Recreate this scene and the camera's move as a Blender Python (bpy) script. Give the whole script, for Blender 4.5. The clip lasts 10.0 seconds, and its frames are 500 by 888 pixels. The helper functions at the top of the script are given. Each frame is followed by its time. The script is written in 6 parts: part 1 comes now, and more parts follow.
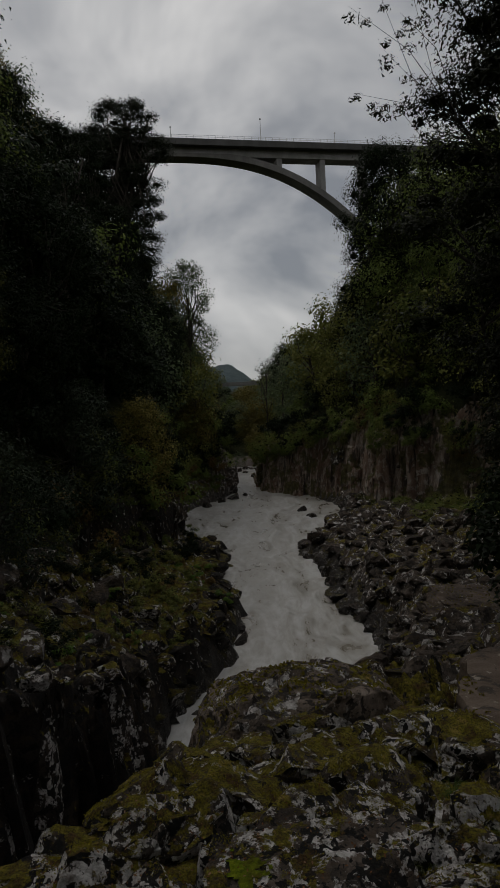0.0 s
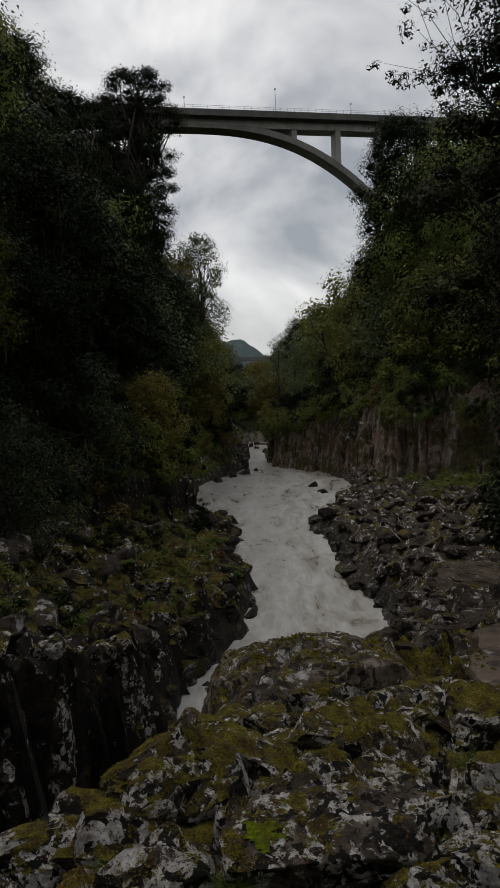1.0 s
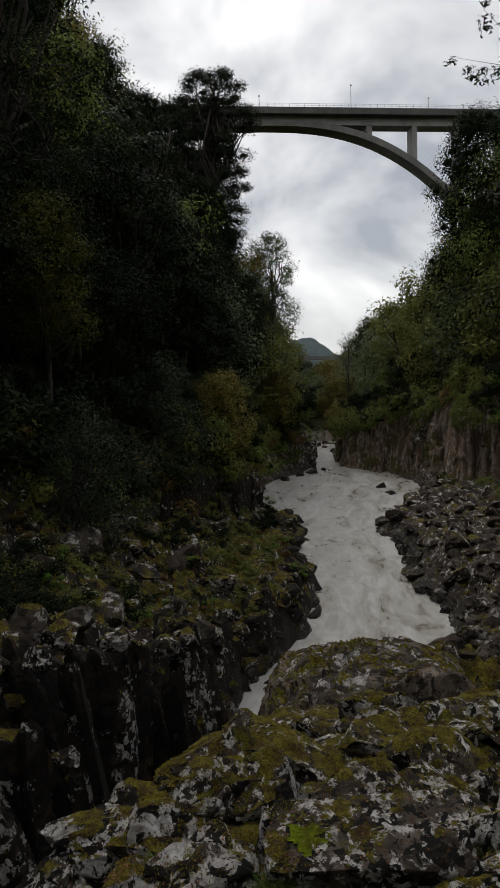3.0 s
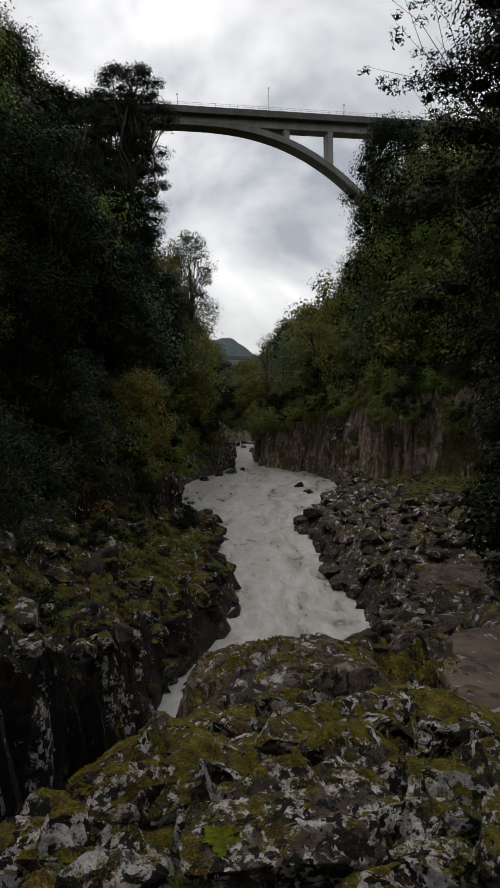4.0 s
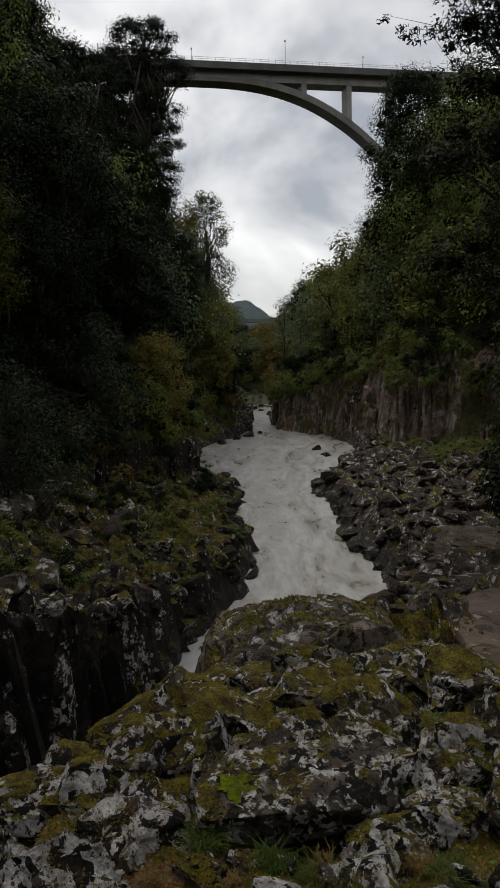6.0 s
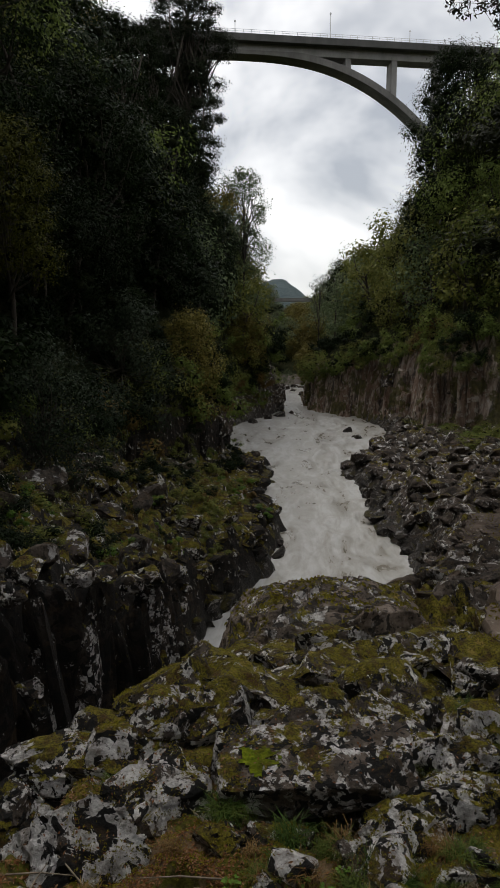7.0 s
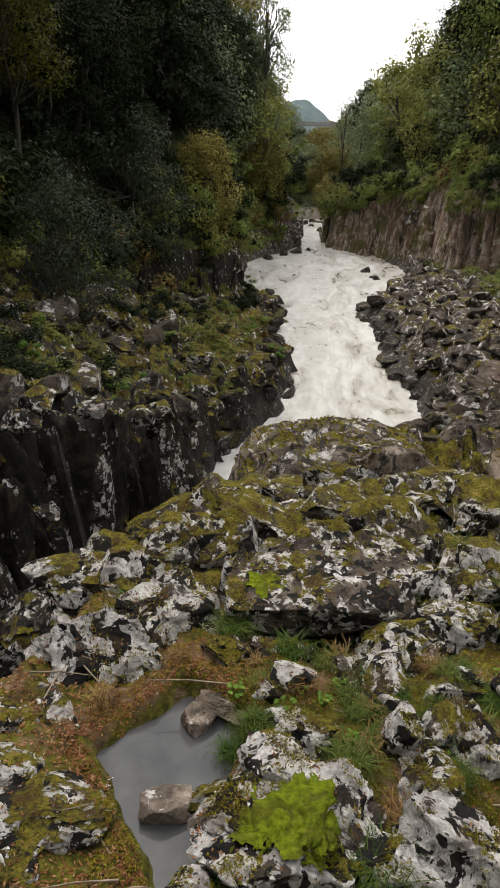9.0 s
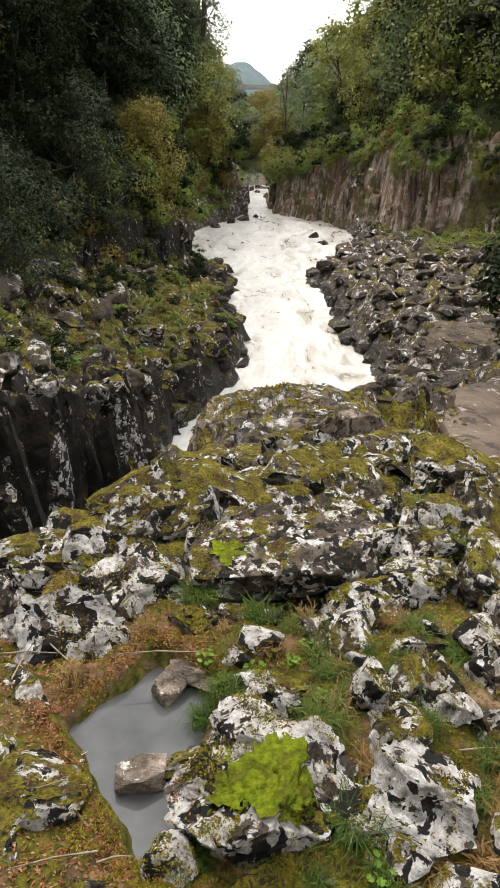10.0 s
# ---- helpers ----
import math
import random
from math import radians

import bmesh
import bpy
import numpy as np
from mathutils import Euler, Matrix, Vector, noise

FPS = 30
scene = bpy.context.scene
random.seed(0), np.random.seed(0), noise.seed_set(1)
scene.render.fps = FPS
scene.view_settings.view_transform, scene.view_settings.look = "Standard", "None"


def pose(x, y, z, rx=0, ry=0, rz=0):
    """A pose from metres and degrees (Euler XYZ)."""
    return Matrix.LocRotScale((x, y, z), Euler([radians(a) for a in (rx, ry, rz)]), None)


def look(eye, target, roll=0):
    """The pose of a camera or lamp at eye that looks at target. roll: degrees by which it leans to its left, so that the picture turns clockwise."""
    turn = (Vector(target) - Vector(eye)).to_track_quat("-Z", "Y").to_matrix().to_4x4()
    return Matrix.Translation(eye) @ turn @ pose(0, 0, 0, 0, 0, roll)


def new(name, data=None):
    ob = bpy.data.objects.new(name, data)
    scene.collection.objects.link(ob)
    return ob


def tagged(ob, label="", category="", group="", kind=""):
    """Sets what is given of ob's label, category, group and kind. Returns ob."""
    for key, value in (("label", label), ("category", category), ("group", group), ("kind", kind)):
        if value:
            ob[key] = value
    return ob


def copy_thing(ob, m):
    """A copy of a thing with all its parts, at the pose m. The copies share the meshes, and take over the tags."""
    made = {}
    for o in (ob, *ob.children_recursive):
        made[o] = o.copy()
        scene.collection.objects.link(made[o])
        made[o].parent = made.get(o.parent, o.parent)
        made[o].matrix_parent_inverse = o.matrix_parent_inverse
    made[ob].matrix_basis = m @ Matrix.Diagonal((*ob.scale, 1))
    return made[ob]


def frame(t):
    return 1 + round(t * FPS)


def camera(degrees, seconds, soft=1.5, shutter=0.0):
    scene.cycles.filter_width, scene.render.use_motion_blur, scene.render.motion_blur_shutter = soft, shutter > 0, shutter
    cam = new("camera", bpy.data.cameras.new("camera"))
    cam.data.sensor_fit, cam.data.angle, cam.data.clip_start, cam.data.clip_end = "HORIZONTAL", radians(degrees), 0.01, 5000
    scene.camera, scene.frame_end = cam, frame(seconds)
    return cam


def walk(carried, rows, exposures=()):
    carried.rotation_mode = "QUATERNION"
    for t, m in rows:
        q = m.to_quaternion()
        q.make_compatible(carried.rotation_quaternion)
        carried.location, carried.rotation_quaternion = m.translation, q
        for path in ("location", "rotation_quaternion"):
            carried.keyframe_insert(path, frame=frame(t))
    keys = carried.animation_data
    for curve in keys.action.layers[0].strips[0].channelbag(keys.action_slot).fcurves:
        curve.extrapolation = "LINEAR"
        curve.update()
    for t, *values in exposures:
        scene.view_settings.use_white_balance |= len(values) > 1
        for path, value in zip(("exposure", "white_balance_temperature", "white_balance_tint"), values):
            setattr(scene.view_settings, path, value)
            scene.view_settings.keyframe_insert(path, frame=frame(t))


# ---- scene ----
from mathutils.bvhtree import BVHTree

cam = camera(38.8, 10.0, soft=1.5)

# seconds, eye, yaw to the left, pitch up, lean to the left
PATH = [
    (0.0, 0.028, 0.069, 8.503, 0.00, -3.00, -2.85),
    (0.5, 0.016, 0.135, 8.475, 0.25, -6.54, -2.65),
    (1.0, -0.010, 0.105, 8.458, 1.00, -4.92, -2.35),
    (1.5, -0.041, 0.058, 8.469, 3.56, -7.21, -2.20),
    (2.0, -0.053, 0.010, 8.488, 7.70, -5.11, -1.98),
    (2.2, -0.038, 0.017, 8.490, 9.50, -3.56, -1.31),
    (3.3, 0.085, 0.024, 8.540, 4.65, -5.20, -1.85),
    (3.5, 0.090, 0.024, 8.542, 3.36, -4.82, -1.83),
    (4.0, 0.084, 0.020, 8.537, 0.00, -5.06, -1.25),
    (4.5, 0.081, 0.018, 8.523, -1.71, -6.07, -2.80),
    (5.0, 0.094, -0.003, 8.550, -0.25, -7.11, -3.02),
    (5.2, 0.098, 0.021, 8.524, 1.18, -6.02, -2.64),
    (6.3, 0.102, 0.031, 8.505, 1.47, -8.40, -1.40),
    (6.5, 0.100, 0.032, 8.506, 1.71, -8.29, -1.06),
    (7.0, 0.094, 0.022, 8.506, 4.01, -9.59, -0.14),
    (7.5, 0.098, 0.044, 8.492, 4.01, -11.93, -0.28),
    (8.0, 0.086, 0.049, 8.486, 4.56, -13.81, 1.40),
    (8.5, 0.084, 0.057, 8.482, 3.78, -17.86, 1.29),
    (9.0, 0.074, 0.072, 8.470, 4.74, -22.50, 1.74),
    (9.5, 0.072, 0.070, 8.462, 5.47, -24.59, 0.93),
    (10.0, 0.073, 0.080, 8.454, 0.94, -24.81, 0.42),
]


def aimed(x, y, z, yaw, pitch, roll):
    a, b = radians(yaw), radians(pitch)
    way = Vector((-math.sin(a) * math.cos(b), math.cos(a) * math.cos(b), math.sin(b)))
    return look((x, y, z), Vector((x, y, z)) + way, roll)


EXPOSURES = [(t, stops, 6620 + 230 * min(1.0, max(0.0, t - 7.5)), 10) for t, stops in (
    (0.0, -1.48), (0.3, -1.18), (0.6, -0.94), (1.0, -0.82), (3.5, -0.52), (5.2, -0.60), (6.5, -0.50), (7.5, -0.08), (8.5, 0.62), (9.0, 1.10), (9.5, 1.49), (10.0, 1.70))]
walk(cam, [(t, aimed(*row)) for t, *row in PATH], EXPOSURES)

# ---- light ----
WATER = -3.5
world = bpy.data.worlds.new("overcast_sky")
scene.world = world
world.use_nodes = True
wt = world.node_tree
wt.nodes.clear()


def wn(kind, **values):
    n = wt.nodes.new(kind)
    for k, v in values.items():
        n.inputs[k].default_value = v
    return n


sky = wt.nodes.new("ShaderNodeTexSky")
sky.sky_type, sky.sun_disc = "NISHITA", False
sky.sun_elevation, sky.sun_rotation = radians(60), radians(-40)
coord = wt.nodes.new("ShaderNodeTexCoord")
stretch = wn("ShaderNodeMapping", Scale=(1.0, 1.0, 1.5), Location=(0.35, 0.0, 0.2))
wt.links.new(coord.outputs["Generated"], stretch.inputs["Vector"])
billow = wn("ShaderNodeTexNoise", Scale=2.6, Detail=5.0, Roughness=0.52, Distortion=0.35)
wt.links.new(stretch.outputs[0], billow.inputs["Vector"])
cloud = wt.nodes.new("ShaderNodeValToRGB")
cloud.color_ramp.elements[0].position, cloud.color_ramp.elements[0].color = 0.37, (0.53, 0.56, 0.61, 1)
cloud.color_ramp.elements[1].position, cloud.color_ramp.elements[1].color = 0.62, (1.64, 1.63, 1.61, 1)
wt.links.new(billow.outputs["Fac"], cloud.inputs[0])
sky_bg = wn("ShaderNodeBackground", Strength=0.02)
wt.links.new(sky.outputs[0], sky_bg.inputs["Color"])
cloud_bg = wn("ShaderNodeBackground", Strength=1.0)
wt.links.new(cloud.outputs[0], cloud_bg.inputs["Color"])
both = wt.nodes.new("ShaderNodeAddShader")
wt.links.new(sky_bg.outputs[0], both.inputs[0])
wt.links.new(cloud_bg.outputs[0], both.inputs[1])
wout = wt.nodes.new("ShaderNodeOutputWorld")
wt.links.new(both.outputs[0], wout.inputs[0])

sun = new("sun", bpy.data.lights.new("sun", "SUN"))
sun.data.energy, sun.data.angle, sun.data.color = 1.15, radians(24), (1.0, 0.97, 0.92)
sun.matrix_world = look((0, 0, 100), (18.5, -22, 50))

# ---- materials ----


class Nodes:
    """A principled material and short calls for its nodes."""

    def __init__(self, name, rough=0.8, metal=0.0, spec=0.5):
        self.m = bpy.data.materials.new(name)
        self.m.use_nodes = True
        self.t = self.m.node_tree
        self.t.nodes.clear()
        self.out = self.t.nodes.new("ShaderNodeOutputMaterial")
        self.b = self.t.nodes.new("ShaderNodeBsdfPrincipled")
        self.b.inputs["Roughness"].default_value = rough
        self.b.inputs["Metallic"].default_value = metal
        self.b.inputs["Specular IOR Level"].default_value = spec
        self.join(self.b.outputs[0], self.out.inputs[0])
        self.geo = self.t.nodes.new("ShaderNodeNewGeometry")
        self.pos = self.geo.outputs["Position"]

    def join(self, a, b):
        self.t.links.new(a, b)

    def put(self, value, socket):
        if isinstance(value, bpy.types.NodeSocket):
            self.join(value, socket)
        else:
            socket.default_value = value

    def noise(self, scale, detail=4.0, rough=0.55, dist=0.0, vec=None, stretch=None):
        n = self.t.nodes.new("ShaderNodeTexNoise")
        for k, v in (("Scale", scale), ("Detail", detail), ("Roughness", rough), ("Distortion", dist)):
            n.inputs[k].default_value = v
        vec = vec or self.pos
        if stretch:
            p = self.t.nodes.new("ShaderNodeMapping")
            p.inputs["Scale"].default_value = stretch
            self.join(vec, p.inputs[0])
            vec = p.outputs[0]
        self.join(vec, n.inputs["Vector"])
        return n.outputs["Fac"]

    def ramp(self, fac, *stops):
        n = self.t.nodes.new("ShaderNodeValToRGB")
        e = n.color_ramp.elements
        while len(e) < len(stops):
            e.new(0.5)
        for el, (at, c) in zip(e, stops):
            el.position = at
            el.color = (c, c, c, 1) if isinstance(c, (int, float)) else (*c, 1)
        self.join(fac, n.inputs[0])
        return n.outputs[0]

    def mix(self, fac, a, b):
        n = self.t.nodes.new("ShaderNodeMix")
        n.data_type = "RGBA"
        self.put(fac, n.inputs[0])
        for v, s in ((a, n.inputs[6]), (b, n.inputs[7])):
            self.put((*v, 1) if isinstance(v, tuple) else v, s)
        return n.outputs[2]

    def math(self, op, a, b=0.0):
        n = self.t.nodes.new("ShaderNodeMath")
        n.operation = op
        self.put(a, n.inputs[0])
        self.put(b, n.inputs[1])
        return n.outputs[0]

    def up(self):
        n = self.t.nodes.new("ShaderNodeSeparateXYZ")
        self.join(self.geo.outputs["Normal"], n.inputs[0])
        return n.outputs[2]

    def height(self):
        n = self.t.nodes.new("ShaderNodeSeparateXYZ")
        self.join(self.pos, n.inputs[0])
        return n.outputs[2]

    def island(self):
        return self.geo.outputs["Random Per Island"]

    def each(self):
        return self.t.nodes.new("ShaderNodeObjectInfo").outputs["Random"]

    def bump(self, height, strength=0.5, distance=0.02):
        n = self.t.nodes.new("ShaderNodeBump")
        n.inputs["Strength"].default_value, n.inputs["Distance"].default_value = strength, distance
        self.join(height, n.inputs["Height"])
        self.join(n.outputs[0], self.b.inputs["Normal"])

    def color(self, c):
        self.put((*c, 1) if isinstance(c, tuple) else c, self.b.inputs["Base Color"])
        return self

    def rough(self, r):
        self.put(r, self.b.inputs["Roughness"])
        return self


def rock_material(name, size, lichen, moss, wet=False, tone=1.0, crust=1.0):
    """Brown-grey rock with pale lichen crusts, black crusts, and moss on what faces up. size: metres of a lichen patch."""
    n = Nodes(name, 0.88, spec=0.22)
    k = 1.0 / size
    base = n.ramp(n.noise(k * 0.6, 8, 0.68), (0.32, tuple(tone * v for v in (0.020, 0.017, 0.014))), (0.5, tuple(tone * v for v in (0.074, 0.058, 0.046))), (0.7, tuple(tone * v for v in (0.18, 0.145, 0.120))))
    pale = n.ramp(n.noise(k * 1.9, 9, 0.72), (0.30, (0.170, 0.148, 0.128)), (0.40, (0.375, 0.345, 0.320)), (0.49, (0.60, 0.57, 0.545)), (0.60, (0.84, 0.81, 0.785)))
    cut = 0.66 - lichen * 0.26
    where = n.ramp(n.noise(k * 0.8, 10, 0.68, 0.3), (cut, 0.0), (cut + 0.022, 1.0))
    c = n.mix(where, base, pale)
    black = n.ramp(n.noise(k * 1.15, 9, 0.55, 0.7), (0.528, 0.0), (0.536, 1.0))
    c = n.mix(n.math("MULTIPLY", black, crust), c, (0.013, 0.012, 0.011))
    speck = n.ramp(n.noise(k * 3.6, 4, 0.52, 0.4), (0.615, 0.0), (0.632, 0.9))
    c = n.mix(n.math("MULTIPLY", speck, crust), c, (0.018, 0.016, 0.014))
    rust = n.ramp(n.noise(k * 0.7, 8, 0.68, 0.6), (0.54, 0.0), (0.66, 1.0))
    c = n.mix(n.math("MULTIPLY", rust, 0.5), c, (0.13, 0.082, 0.042))
    fine = n.noise(k * 7.0, 6, 0.7)
    tint = n.ramp(n.noise(k * 0.9, 8, 0.68), (0.38, (0.100, 0.052, 0.014)), (0.46, (0.140, 0.105, 0.014)), (0.55, (0.235, 0.205, 0.014)), (0.66, (0.36, 0.255, 0.060)))
    green = n.mix(n.ramp(fine, (0.36, 0.88), (0.56, 0.0)), tint, (0.014, 0.012, 0.004))
    lean = n.math("ADD", n.noise(k * 0.42, 10, 0.70, 0.4), n.math("MULTIPLY", n.up(), 0.20))
    edge = 0.81 - moss * 0.30
    area = n.ramp(n.math("ADD", lean, n.math("MULTIPLY", fine, 0.06)), (edge, 0.0), (edge + 0.025, 1.0))
    c = n.mix(area, c, green)
    if wet:
        shift = n.math("ADD", n.height(), 3.6)
        low = n.ramp(n.math("SUBTRACT", shift, n.math("MULTIPLY", n.noise(0.7, 4), 1.6)), (0.0, 1.0), (0.7, 0.0))
        c = n.mix(n.math("MULTIPLY", low, 0.6), c, (0.020, 0.018, 0.016))
        n.rough(n.math("SUBTRACT", 0.85, n.math("MULTIPLY", low, 0.4)))
    n.color(c)
    h = n.math("ADD", n.noise(k * 3.2, 10, 0.75), n.math("ADD", n.math("MULTIPLY", where, 0.10), n.math("MULTIPLY", n.math("MULTIPLY", area, fine), 0.55)))
    n.bump(h, 1.0, size * 0.55)
    return n.m


ROCK_NEAR = rock_material("lichened_rock", 0.080, 0.60, 0.48, tone=0.9)
ROCK_PALE = rock_material("pale_lichened_rock", 0.085, 0.88, 0.34, tone=0.9)
ROCK_BLOCK = rock_material("flat_block_rock", 0.07, 0.58, 0.15, tone=1.5)
ROCK_PIED = rock_material("pied_rock", 0.11, 0.95, 0.05)
ROCK_MOSSY = rock_material("mossy_rock", 0.09, 0.66, 0.47)
MOSSY_BOULDER = rock_material("mossy_boulder_rock", 0.22, 0.56, 0.66, tone=1.2)
ROCK_DOME = rock_material("domed_rock", 0.20, 0.38, 0.16, tone=2.4, crust=0.8)
ROCK_BARE = rock_material("bare_brown_rock", 0.05, 0.24, 0.0, tone=2.9, crust=0.25)
ROCK_BANK = rock_material("bank_rock", 0.34, 0.44, 0.27, wet=True, tone=1.2, crust=0.7)
ROCK_TERRACE = rock_material("terrace_rock", 0.26, 0.60, 0.52, wet=True, tone=0.8)
RUBBLE = rock_material("broken_bank_rock", 0.5, 0.40, 0.12, wet=True, tone=1.3, crust=0.6)
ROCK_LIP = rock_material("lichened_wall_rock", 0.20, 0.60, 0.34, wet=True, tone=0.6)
# Dark wet rock, toned down further to paint in the chasm's shade.
ROCK_DARK_SHADED = rock_material("dark_shaded_jointed_rock", 0.3, 0.24, 0.26, wet=True, tone=0.36)


def cliff_material():
    n = Nodes("columnar_cliff_rock", 0.9, spec=0.25)
    streak = n.noise(0.8, 8, 0.66, 0.4, stretch=(1.5, 1.5, 0.30))
    c = n.ramp(streak, (0.36, (0.042, 0.031, 0.024)), (0.45, (0.155, 0.112, 0.085)), (0.54, (0.33, 0.255, 0.205)), (0.64, (0.58, 0.50, 0.43)))
    c = n.mix(n.ramp(n.noise(0.30, 5, 0.6, 0.5), (0.42, 0.0), (0.58, 0.65)), c, (0.20, 0.115, 0.075))
    spots = n.ramp(n.noise(1.9, 8, 0.68), (0.53, 0.0), (0.58, 1.0))
    c = n.mix(n.math("MULTIPLY", spots, 0.6), c, (0.47, 0.43, 0.38))
    dark = n.ramp(n.noise(0.6, 7, 0.65, 0.4, stretch=(1.8, 1.8, 0.35)), (0.55, 0.0), (0.60, 0.75))
    c = n.mix(dark, c, (0.026, 0.021, 0.017))
    growth = n.ramp(n.math("ADD", n.noise(0.42, 8, 0.66), n.math("MULTIPLY", n.up(), 0.12)), (0.54, 0.0), (0.58, 1.0))
    c = n.mix(n.math("MULTIPLY", growth, 0.85), c, n.ramp(n.noise(2.5, 5), (0.35, (0.040, 0.040, 0.010)), (0.65, (0.115, 0.105, 0.025))))
    n.color(c)
    n.bump(n.noise(2.2, 9, 0.72, stretch=(1.5, 1.5, 0.5)), 1.0, 0.4)
    return n.m


CLIFF = cliff_material()


def soil_material():
    n = Nodes("mossy_leaf_litter_soil", 0.95, spec=0.15)
    c = n.ramp(n.noise(14, 6, 0.65), (0.3, (0.035, 0.024, 0.014)), (0.5, (0.105, 0.07, 0.038)), (0.7, (0.19, 0.135, 0.08)))
    m = n.ramp(n.noise(3.2, 9, 0.70, 0.4), (0.47, 0.0), (0.52, 1.0))
    c = n.mix(m, c, n.ramp(n.noise(30, 4), (0.35, (0.026, 0.024, 0.004)), (0.65, (0.105, 0.098, 0.012))))
    n.color(c)
    n.bump(n.noise(45, 6, 0.7), 0.8, 0.02)
    return n.m


SOIL = soil_material()


def forest_floor_material():
    n = Nodes("forest_floor", 0.95, spec=0.1)
    c = n.ramp(n.noise(0.35, 6, 0.6), (0.35, (0.014, 0.018, 0.007)), (0.55, (0.03, 0.034, 0.012)), (0.7, (0.055, 0.042, 0.02)))
    n.color(c)
    n.bump(n.noise(1.5, 7, 0.7), 0.8, 0.5)
    return n.m


FOREST = forest_floor_material()


def leaf_material(name, low, mid, high, gloss=0.6, thin=0.25, spec=0.12):
    n = Nodes(name, gloss, spec=spec)
    c = n.ramp(n.math("ADD", n.math("MULTIPLY", n.island(), 0.36), n.math("MULTIPLY", n.noise(0.30, 5, 0.62), 0.64)), (0.28, low), (0.5, mid), (0.74, high))
    tint = n.ramp(n.each(), (0.0, tuple(v * 0.55 for v in mid)), (0.5, mid), (1.0, high))
    n.color(n.mix(0.4, c, tint))
    tr = n.t.nodes.new("ShaderNodeBsdfTranslucent")
    n.join(c, tr.inputs["Color"])
    mx = n.t.nodes.new("ShaderNodeMixShader")
    mx.inputs[0].default_value = thin
    n.join(n.b.outputs[0], mx.inputs[1])
    n.join(tr.outputs[0], mx.inputs[2])
    n.join(mx.outputs[0], n.out.inputs[0])
    return n.m


# Evergreen colour deepened to near black, with the slope's shade in it.
LEAF_DARK = leaf_material("dark_shaded_evergreen_leaves", (0.003, 0.006, 0.002), (0.008, 0.016, 0.004), (0.020, 0.034, 0.008), 0.55, spec=0.06)
LEAF_GREEN = leaf_material("green_leaves", (0.050, 0.078, 0.016), (0.145, 0.195, 0.042), (0.260, 0.300, 0.080), thin=0.35)
LEAF_OLIVE = leaf_material("olive_yellow_leaves", (0.060, 0.076, 0.016), (0.170, 0.185, 0.042), (0.285, 0.275, 0.080), thin=0.35)
LEAF_AUTUMN = leaf_material("rusty_autumn_leaves", (0.075, 0.048, 0.014), (0.155, 0.095, 0.028), (0.22, 0.155, 0.048))
LEAF_OCHRE = leaf_material("ochre_autumn_leaves", (0.080, 0.066, 0.014), (0.180, 0.150, 0.032), (0.29, 0.25, 0.070))
LEAF_BLUE = leaf_material("bluish_evergreen_leaves", (0.010, 0.018, 0.009), (0.026, 0.041, 0.020), (0.070, 0.090, 0.052), 0.45, spec=0.12)
# Green greyed and lightened: distance haze put into the leaf colour.
LEAF_HAZE = leaf_material("haze_greyed_green_leaves", (0.052, 0.078, 0.038), (0.120, 0.162, 0.076), (0.205, 0.245, 0.120), thin=0.35)
# Cedar green taken near black: the dense crown's shade is in the colour.
LEAF_CEDAR = leaf_material("shade_darkened_cedar_sprays", (0.004, 0.007, 0.002), (0.011, 0.015, 0.003), (0.032, 0.038, 0.007), thin=0.15)
# Paler still, with the valley end's haze painted into the leaves.
LEAF_HAZE_PALE = leaf_material("haze_paled_far_leaves", (0.085, 0.110, 0.060), (0.150, 0.185, 0.100), (0.230, 0.260, 0.150), thin=0.35)
LEAF_MOSSY = leaf_material("dull_yellow_green_leaves", (0.022, 0.026, 0.003), (0.066, 0.070, 0.007), (0.130, 0.128, 0.014))
LEAF_PINE = leaf_material("pine_needles", (0.008, 0.012, 0.006), (0.016, 0.023, 0.010), (0.032, 0.040, 0.016), thin=0.1)
TURF = leaf_material("moss_and_turf_blades", (0.070, 0.050, 0.010), (0.175, 0.145, 0.014), (0.34, 0.30, 0.030), 0.7, 0.25)
GRASS = leaf_material("grass_blades", (0.018, 0.040, 0.006), (0.050, 0.095, 0.014), (0.17, 0.175, 0.040), 0.6, 0.3)
STRAW = leaf_material("dry_grass_blades", (0.10, 0.050, 0.016), (0.19, 0.110, 0.040), (0.30, 0.21, 0.09), 0.7, 0.2)
LITTER = leaf_material("fallen_leaves", (0.050, 0.022, 0.010), (0.20, 0.085, 0.032), (0.46, 0.32, 0.19), 0.7, 0.1)
FRESH = leaf_material("fresh_green_leaves", (0.05, 0.105, 0.012), (0.095, 0.175, 0.022), (0.17, 0.26, 0.04), 0.5, 0.3)


def plain(name, low, high, scale, rough=0.8, bump=0.3, metal=0.0, distance=0.02, stretch=None):
    n = Nodes(name, rough, metal)
    n.color(n.ramp(n.noise(scale, 6, 0.6, stretch=stretch), (0.3, low), (0.7, high)))
    n.bump(n.noise(scale * 4, 5, 0.6), bump, distance)
    return n.m


BARK = plain("tree_bark", (0.025, 0.02, 0.015), (0.085, 0.07, 0.055), 3.0, 0.95, 0.8, distance=0.05, stretch=(1, 1, 0.3))
# Near-black colour that stands in for shade inside the tree crowns.
SHADE_CORE = plain("dark_crown_shade", (0.006, 0.008, 0.003), (0.020, 0.024, 0.009), 4.0, 1.0, 0.8, distance=0.1)
SHADE_CORE.node_tree.nodes["Principled BSDF"].inputs["Specular IOR Level"].default_value = 0.05
